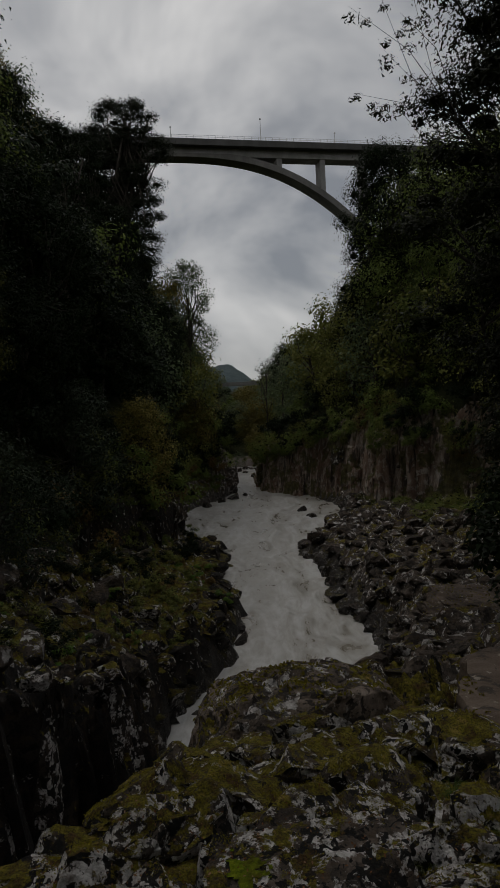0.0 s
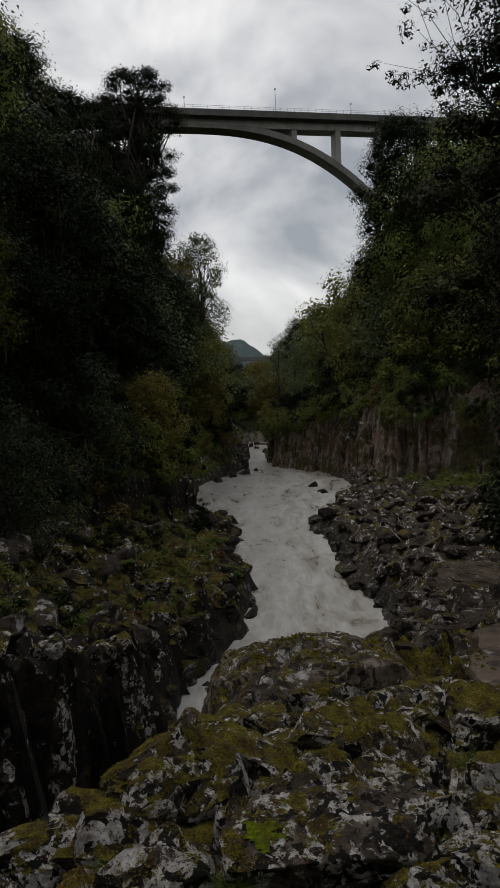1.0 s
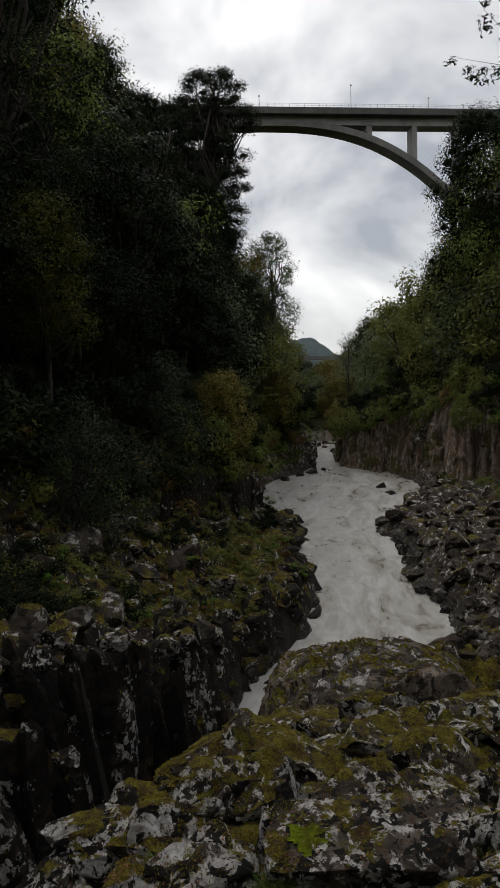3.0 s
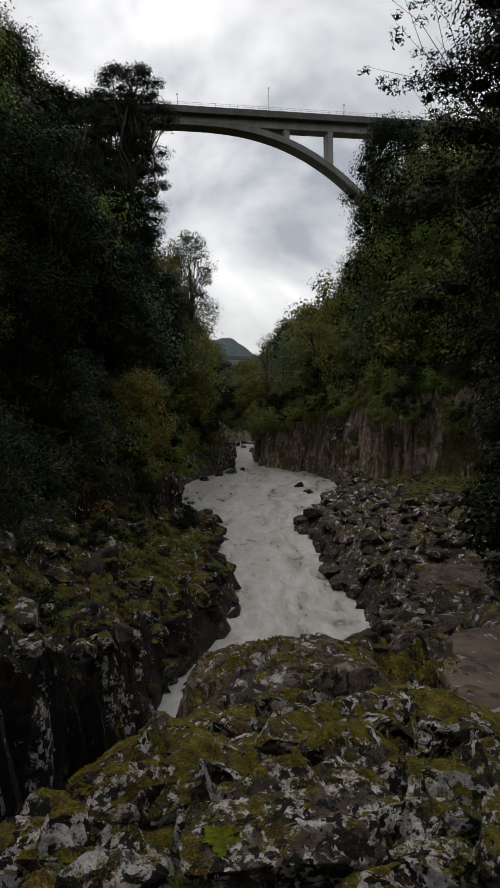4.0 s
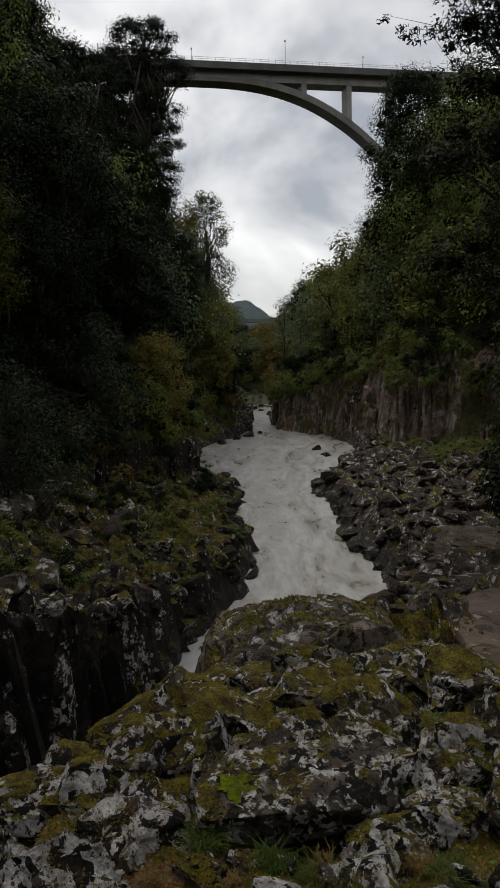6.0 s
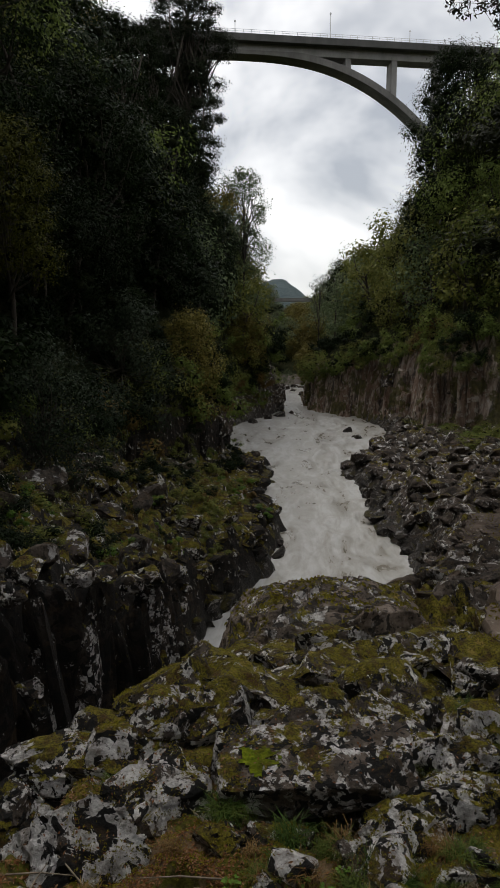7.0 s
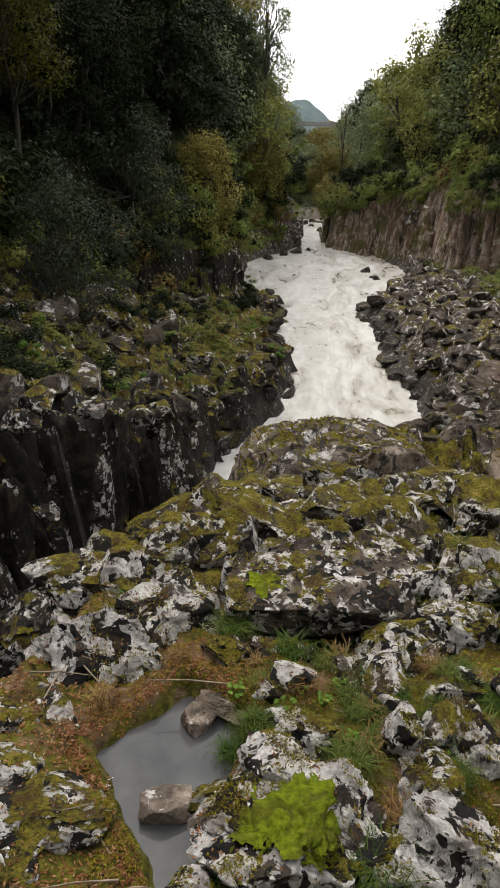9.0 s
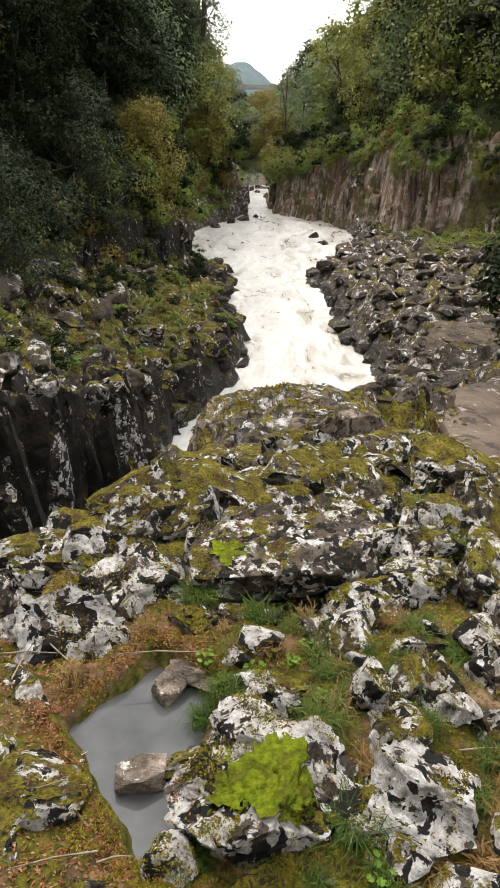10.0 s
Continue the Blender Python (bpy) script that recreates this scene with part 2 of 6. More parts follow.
TWIG = plain("dry_twig", (0.10, 0.075, 0.05), (0.28, 0.22, 0.16), 20.0, 0.9)
CONCRETE = plain("weathered_concrete", (0.17, 0.166, 0.158), (0.31, 0.303, 0.29), 0.35, 0.85, 0.2, stretch=(1, 1, 0.4))
# Arch concrete: staining plus the underside's shade, both put into one grey.
CONCRETE_RIB = plain("stained_shaded_concrete", (0.10, 0.097, 0.09), (0.22, 0.213, 0.20), 0.3, 0.9, 0.2, stretch=(1, 1, 0.4))
# Weathered concrete darkened further: deck underside and parapet shadow put into the colour.
CONCRETE_SHADOW = plain("weathered_shadow_concrete", (0.045, 0.044, 0.042), (0.095, 0.093, 0.088), 0.3, 0.9, 0.2, stretch=(1, 1, 0.4))
STEEL = plain("galvanised_steel", (0.42, 0.43, 0.44), (0.62, 0.62, 0.62), 2.0, 0.5, 0.1, 0.6)


def slab_material():
    n = Nodes("smooth_brown_slab_rock", 0.8, spec=0.25)
    c = n.ramp(n.noise(0.9, 9, 0.68, 0.5), (0.34, (0.030, 0.021, 0.015)), (0.5, (0.078, 0.056, 0.041)), (0.66, (0.130, 0.098, 0.073)))
    stain = n.ramp(n.noise(2.6, 7, 0.66, 0.8), (0.56, 0.0), (0.62, 1.0))
    c = n.mix(n.math("MULTIPLY", stain, 0.8), c, (0.022, 0.018, 0.014))
    c = n.mix(n.ramp(n.noise(5.0, 6, 0.6), (0.62, 0.0), (0.65, 0.8)), c, (0.26, 0.23, 0.19))
    n.color(c)
    n.bump(n.noise(3.5, 9, 0.7), 0.8, 0.06)
    return n.m


SLAB = slab_material()
SCREE = plain("pale_scree", (0.16, 0.13, 0.11), (0.36, 0.31, 0.27), 0.6, 0.9, 0.6, distance=0.2)


def moss_material():
    n = Nodes("bright_moss", 0.95, spec=0.1)
    c = n.ramp(n.noise(38, 7, 0.72), (0.30, (0.036, 0.050, 0.004)), (0.45, (0.105, 0.145, 0.006)), (0.58, (0.180, 0.220, 0.010)), (0.72, (0.27, 0.29, 0.022)))
    n.color(n.mix(n.ramp(n.noise(9, 5, 0.65), (0.48, 0.0), (0.62, 0.6)), c, (0.075, 0.060, 0.012)))
    n.bump(n.noise(90, 6, 0.75), 1.0, 0.02)
    return n.m


MOSS = moss_material()


def river_material():
    n = Nodes("silty_rapids_water", 0.28, spec=0.5)
    foam = n.noise(0.42, 9, 0.64, 1.6, stretch=(1.0, 0.30, 1.0))
    fine = n.noise(1.1, 8, 0.62, 1.4, stretch=(1.0, 0.36, 1.0))
    f = n.ramp(n.math("ADD", n.math("MULTIPLY", foam, 0.65), n.math("MULTIPLY", fine, 0.35)), (0.40, 0.0), (0.58, 1.0))
    n.color(n.mix(f, (0.232, 0.206, 0.164), (0.490, 0.482, 0.462)))
    n.rough(n.math("ADD", 0.22, n.math("MULTIPLY", f, 0.55)))
    n.bump(n.math("ADD", fine, n.math("MULTIPLY", n.noise(6.0, 5), 0.2)), 0.22, 0.2)
    return n.m


RIVER = river_material()


def pool_material():
    n = Nodes("still_rain_pool", 0.03, spec=0.5)
    n.b.inputs["IOR"].default_value = 1.33
    n.color(n.ramp(n.noise(6, 4), (0.3, (0.036, 0.037, 0.038)), (0.7, (0.070, 0.070, 0.070))))
    n.bump(n.noise(3, 2), 0.02, 0.01)
    return n.m


POOL = pool_material()

# ---- mesh helpers ----
DICE = np.random.RandomState(11)
PERM = np.tile(DICE.permutation(256), 3)
GRAD = DICE.normal(size=(256, 3))
GRAD /= np.linalg.norm(GRAD, axis=1)[:, None]


def perlin(p):
    """Gradient noise at points (n, 3), about -1 to 1."""
    c = np.floor(p).astype(int)
    f = p - c
    u = f * f * f * (f * (f * 6 - 15) + 10)
    c &= 255
    total = np.zeros(len(p))
    for i in (0, 1):
        for j in (0, 1):
            for k in (0, 1):
                g = GRAD[PERM[PERM[PERM[c[:, 0] + i] + c[:, 1] + j] + c[:, 2] + k]]
                d = (g * (f - (i, j, k))).sum(1)
                w = np.where(i, u[:, 0], 1 - u[:, 0]) * np.where(j, u[:, 1], 1 - u[:, 1]) * np.where(k, u[:, 2], 1 - u[:, 2])
                total += d * w
    return total * 1.6


def fbm(p, octaves=4, gain=0.5, ridged=False):
    total, amp, q = np.zeros(len(p)), 1.0, p.copy()
    for _ in range(octaves):
        v = perlin(q)
        total += amp * (1 - 2 * np.abs(v) if ridged else v)
        q, amp = q * 2.03 + 17.1, amp * gain
    return total


def ease(a, b, x):
    t = np.clip((x - a) / (b - a), 0, 1)
    return t * t * (3 - 2 * t)


def mesh_of(name, verts, faces, material, smooth=True):
    """A mesh from an array of places and an array of faces, all with as many corners."""
    me = bpy.data.meshes.new(name)
    faces = np.asarray(faces)
    n, k = faces.shape
    me.vertices.add(len(verts))
    me.vertices.foreach_set("co", np.asarray(verts, np.float32).ravel())
    me.loops.add(n * k)
    me.loops.foreach_set("vertex_index", faces.ravel().astype(np.int32))
    me.polygons.add(n)
    me.polygons.foreach_set("loop_start", np.arange(0, n * k, k, dtype=np.int32))
    me.polygons.foreach_set("use_smooth", np.full(n, smooth))
    me.materials.append(material)
    me.update(calc_edges=True)
    me.validate()
    return me


def part(name, me, parent, label=""):
    ob = new(name, me)
    ob.parent = parent
    return tagged(ob, label)


def tube(points, radii, sides=7):
    """Rings round a line of points, as places and faces."""
    pts = np.array(points, float)
    verts, faces = [], []
    for i, p in enumerate(pts):
        d = pts[min(i + 1, len(pts) - 1)] - pts[max(i - 1, 0)]
        d /= np.linalg.norm(d) + 1e-9
        a = np.cross(d, (0.3, 0.9, 0.2))
        a /= np.linalg.norm(a) + 1e-9
        b = np.cross(d, a)
        ang = np.linspace(0, 2 * np.pi, sides, endpoint=False)
        verts.append(p + radii[i] * (np.cos(ang)[:, None] * a + np.sin(ang)[:, None] * b))
    for i in range(len(pts) - 1):
        for j in range(sides):
            k = (j + 1) % sides
            faces.append((i * sides + j, i * sides + k, (i + 1) * sides + k, (i + 1) * sides + j))
    return np.concatenate(verts), np.array(faces)


def joined(pieces):
    verts, faces, at = [], [], 0
    for v, f in pieces:
        verts.append(v)
        faces.append(np.asarray(f) + at)
        at += len(v)
    return np.concatenate(verts), np.concatenate(faces)


def boxes(items):
    """Boxes (x0, x1, y0, y1, z0, z1) as places and faces."""
    pieces = []
    for x0, x1, y0, y1, z0, z1 in items:
        v = np.array([(x, y, z) for z in (z0, z1) for y in (y0, y1) for x in (x0, x1)], float)
        pieces.append((v, [(0, 2, 3, 1), (4, 5, 7, 6), (0, 1, 5, 4), (2, 6, 7, 3), (0, 4, 6, 2), (1, 3, 7, 5)]))
    return joined(pieces)


def ball(level):
    bm = bmesh.new()
    bmesh.ops.create_icosphere(bm, subdivisions=level, radius=1.0)
    v = np.array([x.co[:] for x in bm.verts])
    f = np.array([[x.index for x in y.verts] for y in bm.faces])
    bm.free()
    return v, f


BALLS = {n: ball(n) for n in (1, 2, 3, 4, 5, 6)}


def rock_shape(seed, size, level=3, cuts=9, rough=0.12, grain=2.2, boxy=1.0):
    """A broken stone: a ball flattened by random planes, then roughened and cracked. size: full width, depth, height."""
    rng = np.random.RandomState(seed)
    v, f = BALLS[level]
    v = np.sign(v) * np.abs(v) ** boxy
    for _ in range(cuts + 4 if boxy == 1.0 else cuts):
        n = rng.normal(size=3) * (1, 1, 0.8)
        n /= np.linalg.norm(n)
        d = rng.uniform(0.36, 0.74)
        over = np.maximum(v @ n - d, 0)
        v -= over[:, None] * n
    out = v / (np.linalg.norm(v, axis=1)[:, None] + 1e-9)
    bumps = 0.62 * fbm(v * grain * 1.5 + seed * 3.7, 6, 0.60)
    ledges = np.round(2.2 * fbm(v * 1.3 + seed * 0.7, 3, 0.5)) / 2.2
    crack = np.maximum(0, 1 - np.abs(perlin(v * 1.9 + seed * 1.9 + 0.25 * np.stack([bumps] * 3, 1))) * 14)
    v = v + out * (rough * (bumps + 0.7 * ledges) - 0.09 * crack)[:, None]
    span = v.max(0) - v.min(0)
    v = (v - (v.max(0) + v.min(0)) / 2) / span * np.array(size)
    return v, f


def block_shape(seed, size, n=20, rough=0.03, chips=6):
    """A flat-sided block with worn edges, chipped corners and a slightly uneven face."""
    rng = np.random.RandomState(seed)
    t = np.linspace(-1, 1, n + 1)
    i, j = np.meshgrid(t, t, indexing="ij")
    v, f = [], []
    for axis in range(3):
        for sign in (-1.0, 1.0):
            o = sum(len(q) for q in v)
            face = [i.ravel(), j.ravel()]
            face.insert(axis, np.full(i.size, sign))
            v.append(np.stack(face, 1))
            a, b = np.meshgrid(np.arange(n), np.arange(n), indexing="ij")
            k = o + a * (n + 1) + b
            quad = np.stack([k, k + 1, k + n + 2, k + n + 1], -1).reshape(-1, 4)
            f.append(quad if (sign > 0) == (axis == 1) else quad[:, ::-1])
    v, f = np.concatenate(v), np.concatenate(f)
    for _ in range(chips):
        m = rng.choice([-1.0, 1.0], 3) * rng.uniform(0.3, 1.0, 3)
        m /= np.linalg.norm(m)
        v -= np.maximum(v @ m - rng.uniform(1.0, 1.35), 0)[:, None] * m
    inner = np.clip(v, -0.93, 0.93)
    v = inner + (v - inner) * 0.45
    w = v * np.array(size)
    v = v + rough * np.stack([fbm(w * 1.1 + seed + 9 * q, 5, 0.6) for q in range(3)], 1)
    _, first, same = np.unique(np.round(v, 5), axis=0, return_index=True, return_inverse=True)
    return v[first] * np.array(size) / 2, same.reshape(-1)[f]


# ---- the lie of the land ----
LEFT_Y = [-30, 0, 5, 9, 12, 18, 25, 29, 32, 40.3, 41.2, 48.7, 54, 56, 68, 82.6, 93, 99.3, 106, 124, 150, 200, 400, 1000]
LEFT_X = [-14, -7.5, -5.6, -4.6, -4.0, -3.8, -3.4, -2.5, -1.6, -0.65, -1.7, -2.3, -2.0, -4.2, -6.9, -7.6, -4.0, -1.9, -2.5, -3.5, -4, -6, -15, -40]
RIGHT_Y = [-30, 0, 2, 3, 4, 5, 7, 9, 15, 22, 29, 32, 35, 42, 48, 56, 64, 78, 90.6, 97, 100, 110, 124, 150, 200, 1000]
RIGHT_X = [-6, -1.9, -1.7, -1.45, -1.2, -1.0, -1.1, -1.2, -0.4, 3.6, 5.2, 5.6, 6.1, 4.6, 5.4, 3.6, 7, 10.6, 8, 3, 1.15, 1.2, 2.5, 2, 4, 30]
HILL_LEFT = np.array([(-15, -40), (-12, 0), (-9.8, 20), (-9.8, 35), (-9.3, 42), (-5.9, 54), (-6.7, 60), (-8.5, 72), (-9.2, 84), (-5.5, 93), (-3.2, 99), (-4, 108), (-6, 124), (-8, 150), (-12, 200), (-30, 400), (-100, 1000)], float)
HILL_RIGHT = np.array([(16, -40), (22, 0), (27, 20), (29, 35), (26, 52), (21, 64), (17, 67), (13.5, 75), (10.5, 87), (8, 90.7), (1.6, 100), (2.4, 110), (4, 124), (4.5, 150), (8, 200), (20, 400), (60, 1000)], float)
KITE = np.array([(-0.30, 2.19), (-0.09, 2.04), (-0.23, 1.44), (-0.54, 1.88)])


def off_line(x, y, line):
    best = np.full(x.shape, 1e9)
    for a, b in zip(line[:-1], line[1:]):
        d = b - a
        t = np.clip(((x - a[0]) * d[0] + (y - a[1]) * d[1]) / (d @ d), 0, 1)
        best = np.minimum(best, np.hypot(x - a[0] - t * d[0], y - a[1] - t * d[1]))
    return best


def inland(x, y):
    """Metres past the foot of the wooded slope, on the left and on the right bank; below 0 outside."""
    left = np.where(x < np.interp(y, HILL_LEFT[:, 1], HILL_LEFT[:, 0]), 1, -1) * off_line(x, y, HILL_LEFT)
    right = np.where(x > np.interp(y, HILL_RIGHT[:, 1], HILL_RIGHT[:, 0]), 1, -1) * off_line(x, y, HILL_RIGHT)
    return left, right


def in_kite(x, y):
    d = np.full(x.shape, -9.0)
    for a, b in zip(KITE, np.roll(KITE, -1, 0)):
        e = b - a
        n = np.array((-e[1], e[0])) / np.hypot(*e)
        d = np.maximum(d, (x - a[0]) * n[0] + (y - a[1]) * n[1])
    return d


def ground_height(x, y, rough=True):
    x, y = np.atleast_1d(np.asarray(x, float)), np.atleast_1d(np.asarray(y, float))
    r = np.hypot(x, y)
    p = np.stack([x, y, np.zeros_like(x)], 1)
    wob = 0.5 * perlin(p * 0.45) * ease(12, 30, r) + 0.22 * perlin(p * 1.3 + 9) * ease(4, 12, r)
    dl = np.interp(y, LEFT_Y, LEFT_X) - x + wob
    dr = x - np.interp(y, RIGHT_Y, RIGHT_X) + wob
    hl, hr = inland(x, y)
    top_l = np.interp(y, [0, 11, 16, 20, 25, 30, 37, 46, 54, 70, 85, 100, 125, 400], [4.6, 4.1, 2.6, 1.0, -0.5, -1.3, -2.1, -2.4, -2.2, -2.4, -2.6, -1, 0, 5])
    rise = np.interp(y, [0, 14, 20, 30, 40, 60], [0.14, 0.2, 0.75, 0.6, 0.35, 0.14])
    zl = WATER + (top_l - WATER) * ease(0, 1.2, dl) + rise * np.clip(dl - 1.2, 0, 6)
    cl = np.interp(y, [0, 30, 40, 44, 60, 66, 95, 100, 124, 150], [1.5, 1.5, 2.5, 5, 5, 2.5, 2, 5, 4, 1])
    zl += ease(-0.6, 1.2, hl) * cl + 1.6 * np.clip(hl - 0.8, 0, 45)
    top_r = np.interp(r, [0, 2.2, 3, 4.2, 5, 6.2, 8, 10, 12, 16, 20, 30, 45, 60, 80, 100, 400], [6.56, 6.55, 6.5, 6.2, 5.9, 5.0, 4.5, 4.1, 3.6, 2.5, 1.3, -1.0, -2.1, -2.4, -2.5, -2.4, -2])
    wide = np.interp(r, [0, 10, 25, 40, 100], [0.6, 0.9, 2.0, 2.5, 1.6])
    zr = WATER + (top_r - WATER) * ease(0, 1, dr / wide) + np.interp(r, [0, 15, 25, 200], [0, 0, 0.07, 0.07]) * np.clip(dr - wide, 0, 12)
    cr = np.interp(y, [-40, 20, 50, 64, 75, 88, 97, 101, 124, 150], [4, 8, 9, 9, 9, 8.5, 5.5, 4.5, 3, 1])
    zr += ease(-0.7, 1.3, hr) * cr + 1.05 * np.clip(hr - 1, 0, 75)
    zr -= 0.85 * ease(5.0, 2.2, x) * ease(9.8, 12.5, y) * ease(30, 22, y) * ease(0.5, 2.0, dr)
    bed = WATER - 1.2 * ease(0, 0.8, np.minimum(-dl, -dr))
    z = np.where(dl > 0, zl, np.where(dr > 0, zr, bed))
    z = np.maximum(z, np.interp(y, [-400, -60, -6, 110, 124, 132, 165, 200, 400, 1000, 5000], [60, 45, -9, -9, -4.2, -1.5, 11, 13, 14, 16, 40]))
    if rough:
        hill = np.maximum(ease(0, 3, hl), ease(0, 3, hr))
        land = ease(-0.2, 0.8, np.maximum(dl, dr))
        z += land * (1 - hill) * (np.interp(r, [0, 4, 8, 25, 200], [0.0, 0.05, 0.16, 0.42, 0.5]) * fbm(p * 0.9 + 5, 5, 0.58, True) + np.interp(r, [0, 3, 10], [0.022, 0.05, 0.10]) * fbm(p * 4.5, 4, 0.6))
        z += hill * 1.1 * fbm(p * 0.16 + 3, 4, 0.5)
    z -= 0.22 * np.exp(-((x - 0.30) / 0.27) ** 2 - ((y - 2.66) / 0.17) ** 2)
    d = in_kite(x, y) + 0.012 * perlin(p * 14)
    return np.where(r < 3, z + 0.02 * ease(0.28, 0.06, np.abs(d)) - 0.12 * ease(0.075, -0.015, d), z)


def build_ground():
    dense = np.arange(-31, 27, 0.23)
    coarse = np.arange(27, 329, 4.0)
    ang = np.radians(np.concatenate([dense, coarse]))
    rad = np.concatenate([[0.01, 0.1, 0.2], np.exp(np.arange(math.log(0.3), math.log(330), 0.0135)), 330 * 1.16 ** np.arange(1, 17)])
    a, r = np.meshgrid(ang, rad)
    x, y = (r * np.sin(a)).ravel(), (r * np.cos(a)).ravel()
    z = ground_height(x, y)
    verts = np.stack([x, y, z], 1)
    k, m = len(ang), len(rad)
    i, j = np.meshgrid(np.arange(m - 1), np.arange(k), indexing="ij")
    j2 = (j + 1) % k
    faces = np.stack([i * k + j, i * k + j2, (i + 1) * k + j2, (i + 1) * k + j], -1).reshape(-1, 4)
    me = mesh_of("ground", verts, faces, ROCK_BANK)
    me.materials.append(SOIL)
    me.materials.append(FOREST)
    me.materials.append(SCREE)
    me.materials.append(ROCK_MOSSY)
    me.materials.append(CLIFF)
    me.materials.append(ROCK_TERRACE)
    me.materials.append(ROCK_DARK_SHADED)
    c = verts[faces].mean(1)
    hl, hr = inland(c[:, 0], c[:, 1])
    rr = np.hypot(c[:, 0], c[:, 1])
    which = np.where((rr < 2.6) & (c[:, 2] > 6.2), 1, np.where(rr < 11, 4, 0))
    which = np.where((c[:, 0] < np.interp(c[:, 1], LEFT_Y, LEFT_X)) & (rr < 60), 6, which)
    q = verts[faces]
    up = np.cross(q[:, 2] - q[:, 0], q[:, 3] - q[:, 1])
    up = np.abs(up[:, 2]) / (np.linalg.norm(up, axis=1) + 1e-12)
    # Steep faces on the left take the rock with shade in its tone.
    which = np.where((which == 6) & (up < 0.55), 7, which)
    which = np.where((which == 0) & (c[:, 0] > 2) & (rr < 21), 6, which)
    which = np.where((np.maximum(hl, hr) > 0.9) | (c[:, 1] > 134), 2, which)
    which = np.where((c[:, 1] > 124) & (c[:, 1] < 134) & (c[:, 2] < 0.5), 3, which)
    which = np.where((hr > -0.9) & (hr < 1.3) & (c[:, 1] > 40) & (c[:, 1] < 124), 5, which)
    which = np.where((c[:, 1] < -6), 2, which)
    me.polygons.foreach_set("material_index", which.astype(np.int32))
    tagged(new("ground", me), "rocky gorge ground with mossy ledges and wooded slopes", "ground", kind="structure")


build_ground()


def build_river():
    ys = 14 * 1.006 ** np.arange(0, 372)
    t = np.linspace(0, 1, 150)
    left, right = np.interp(ys, LEFT_Y, LEFT_X) - 2.5, np.interp(ys, RIGHT_Y, RIGHT_X) + 2.5
    x = left[:, None] + (right - left)[:, None] * t
    y = np.repeat(ys[:, None], len(t), 1)
    p = np.stack([x.ravel(), y.ravel(), np.zeros(x.size)], 1)
    q = p * (0.55, 0.30, 1) + np.stack([0.5 * perlin(p * 0.4), 0.5 * perlin(p * 0.4 + 30), np.zeros(x.size)], 1)
    z = WATER + 0.17 * fbm(q * 0.7, 4, 0.46) * ease(20, 40, p[:, 1]) + 0.09 * fbm(q * 0.9 + 40, 3, 0.42, True) + 0.04 * fbm(q * 3.1, 3, 0.55) + 0.05
    z += np.interp(p[:, 1], [14, 98, 104, 124, 140], [0, 0, 0.5, 1.0, 1.2])
    p[:, 2] = z
    k = len(t)
    i, j = np.meshgrid(np.arange(len(ys) - 1), np.arange(k - 1), indexing="ij")
    faces = np.stack([i * k + j, i * k + j + 1, (i + 1) * k + j + 1, (i + 1) * k + j], -1).reshape(-1, 4)
    tagged(new("water", mesh_of("water", p, faces, RIVER)), "silty beige river rapids with white foam", "river", kind="structure")
    edge = [(x, y, WATER + 0.02) for x, y in ((-14, -20), (-2, -20), (-0.5, 14.2), (-5, 14.2))]
    tagged(new("water", mesh_of("chasm_water", edge, [(0, 1, 2, 3)], RIVER)), "dark river water in a narrow rock chasm", "river", kind="structure")


build_river()


def build_pool():
    grow = KITE.mean(0) + (KITE - KITE.mean(0)) * 1.45
    v = [(x, y, 6.515) for x, y in grow]
    tagged(new("water", mesh_of("pool", v, [(3, 2, 1, 0)], POOL)), "still grey rain pool in a rock hollow", "puddle", kind="structure")


build_pool()

# ---- bridge ----
AXIS0, AXIS = Vector((-22.3, 201.5, 0)), Vector((0.9764, 0.2160, 0))


def arch_soffit(s):
    """Height of the arch's underside along the bridge."""
    return 79.9 - 0.00073 * abs(s - 8) ** 2.58


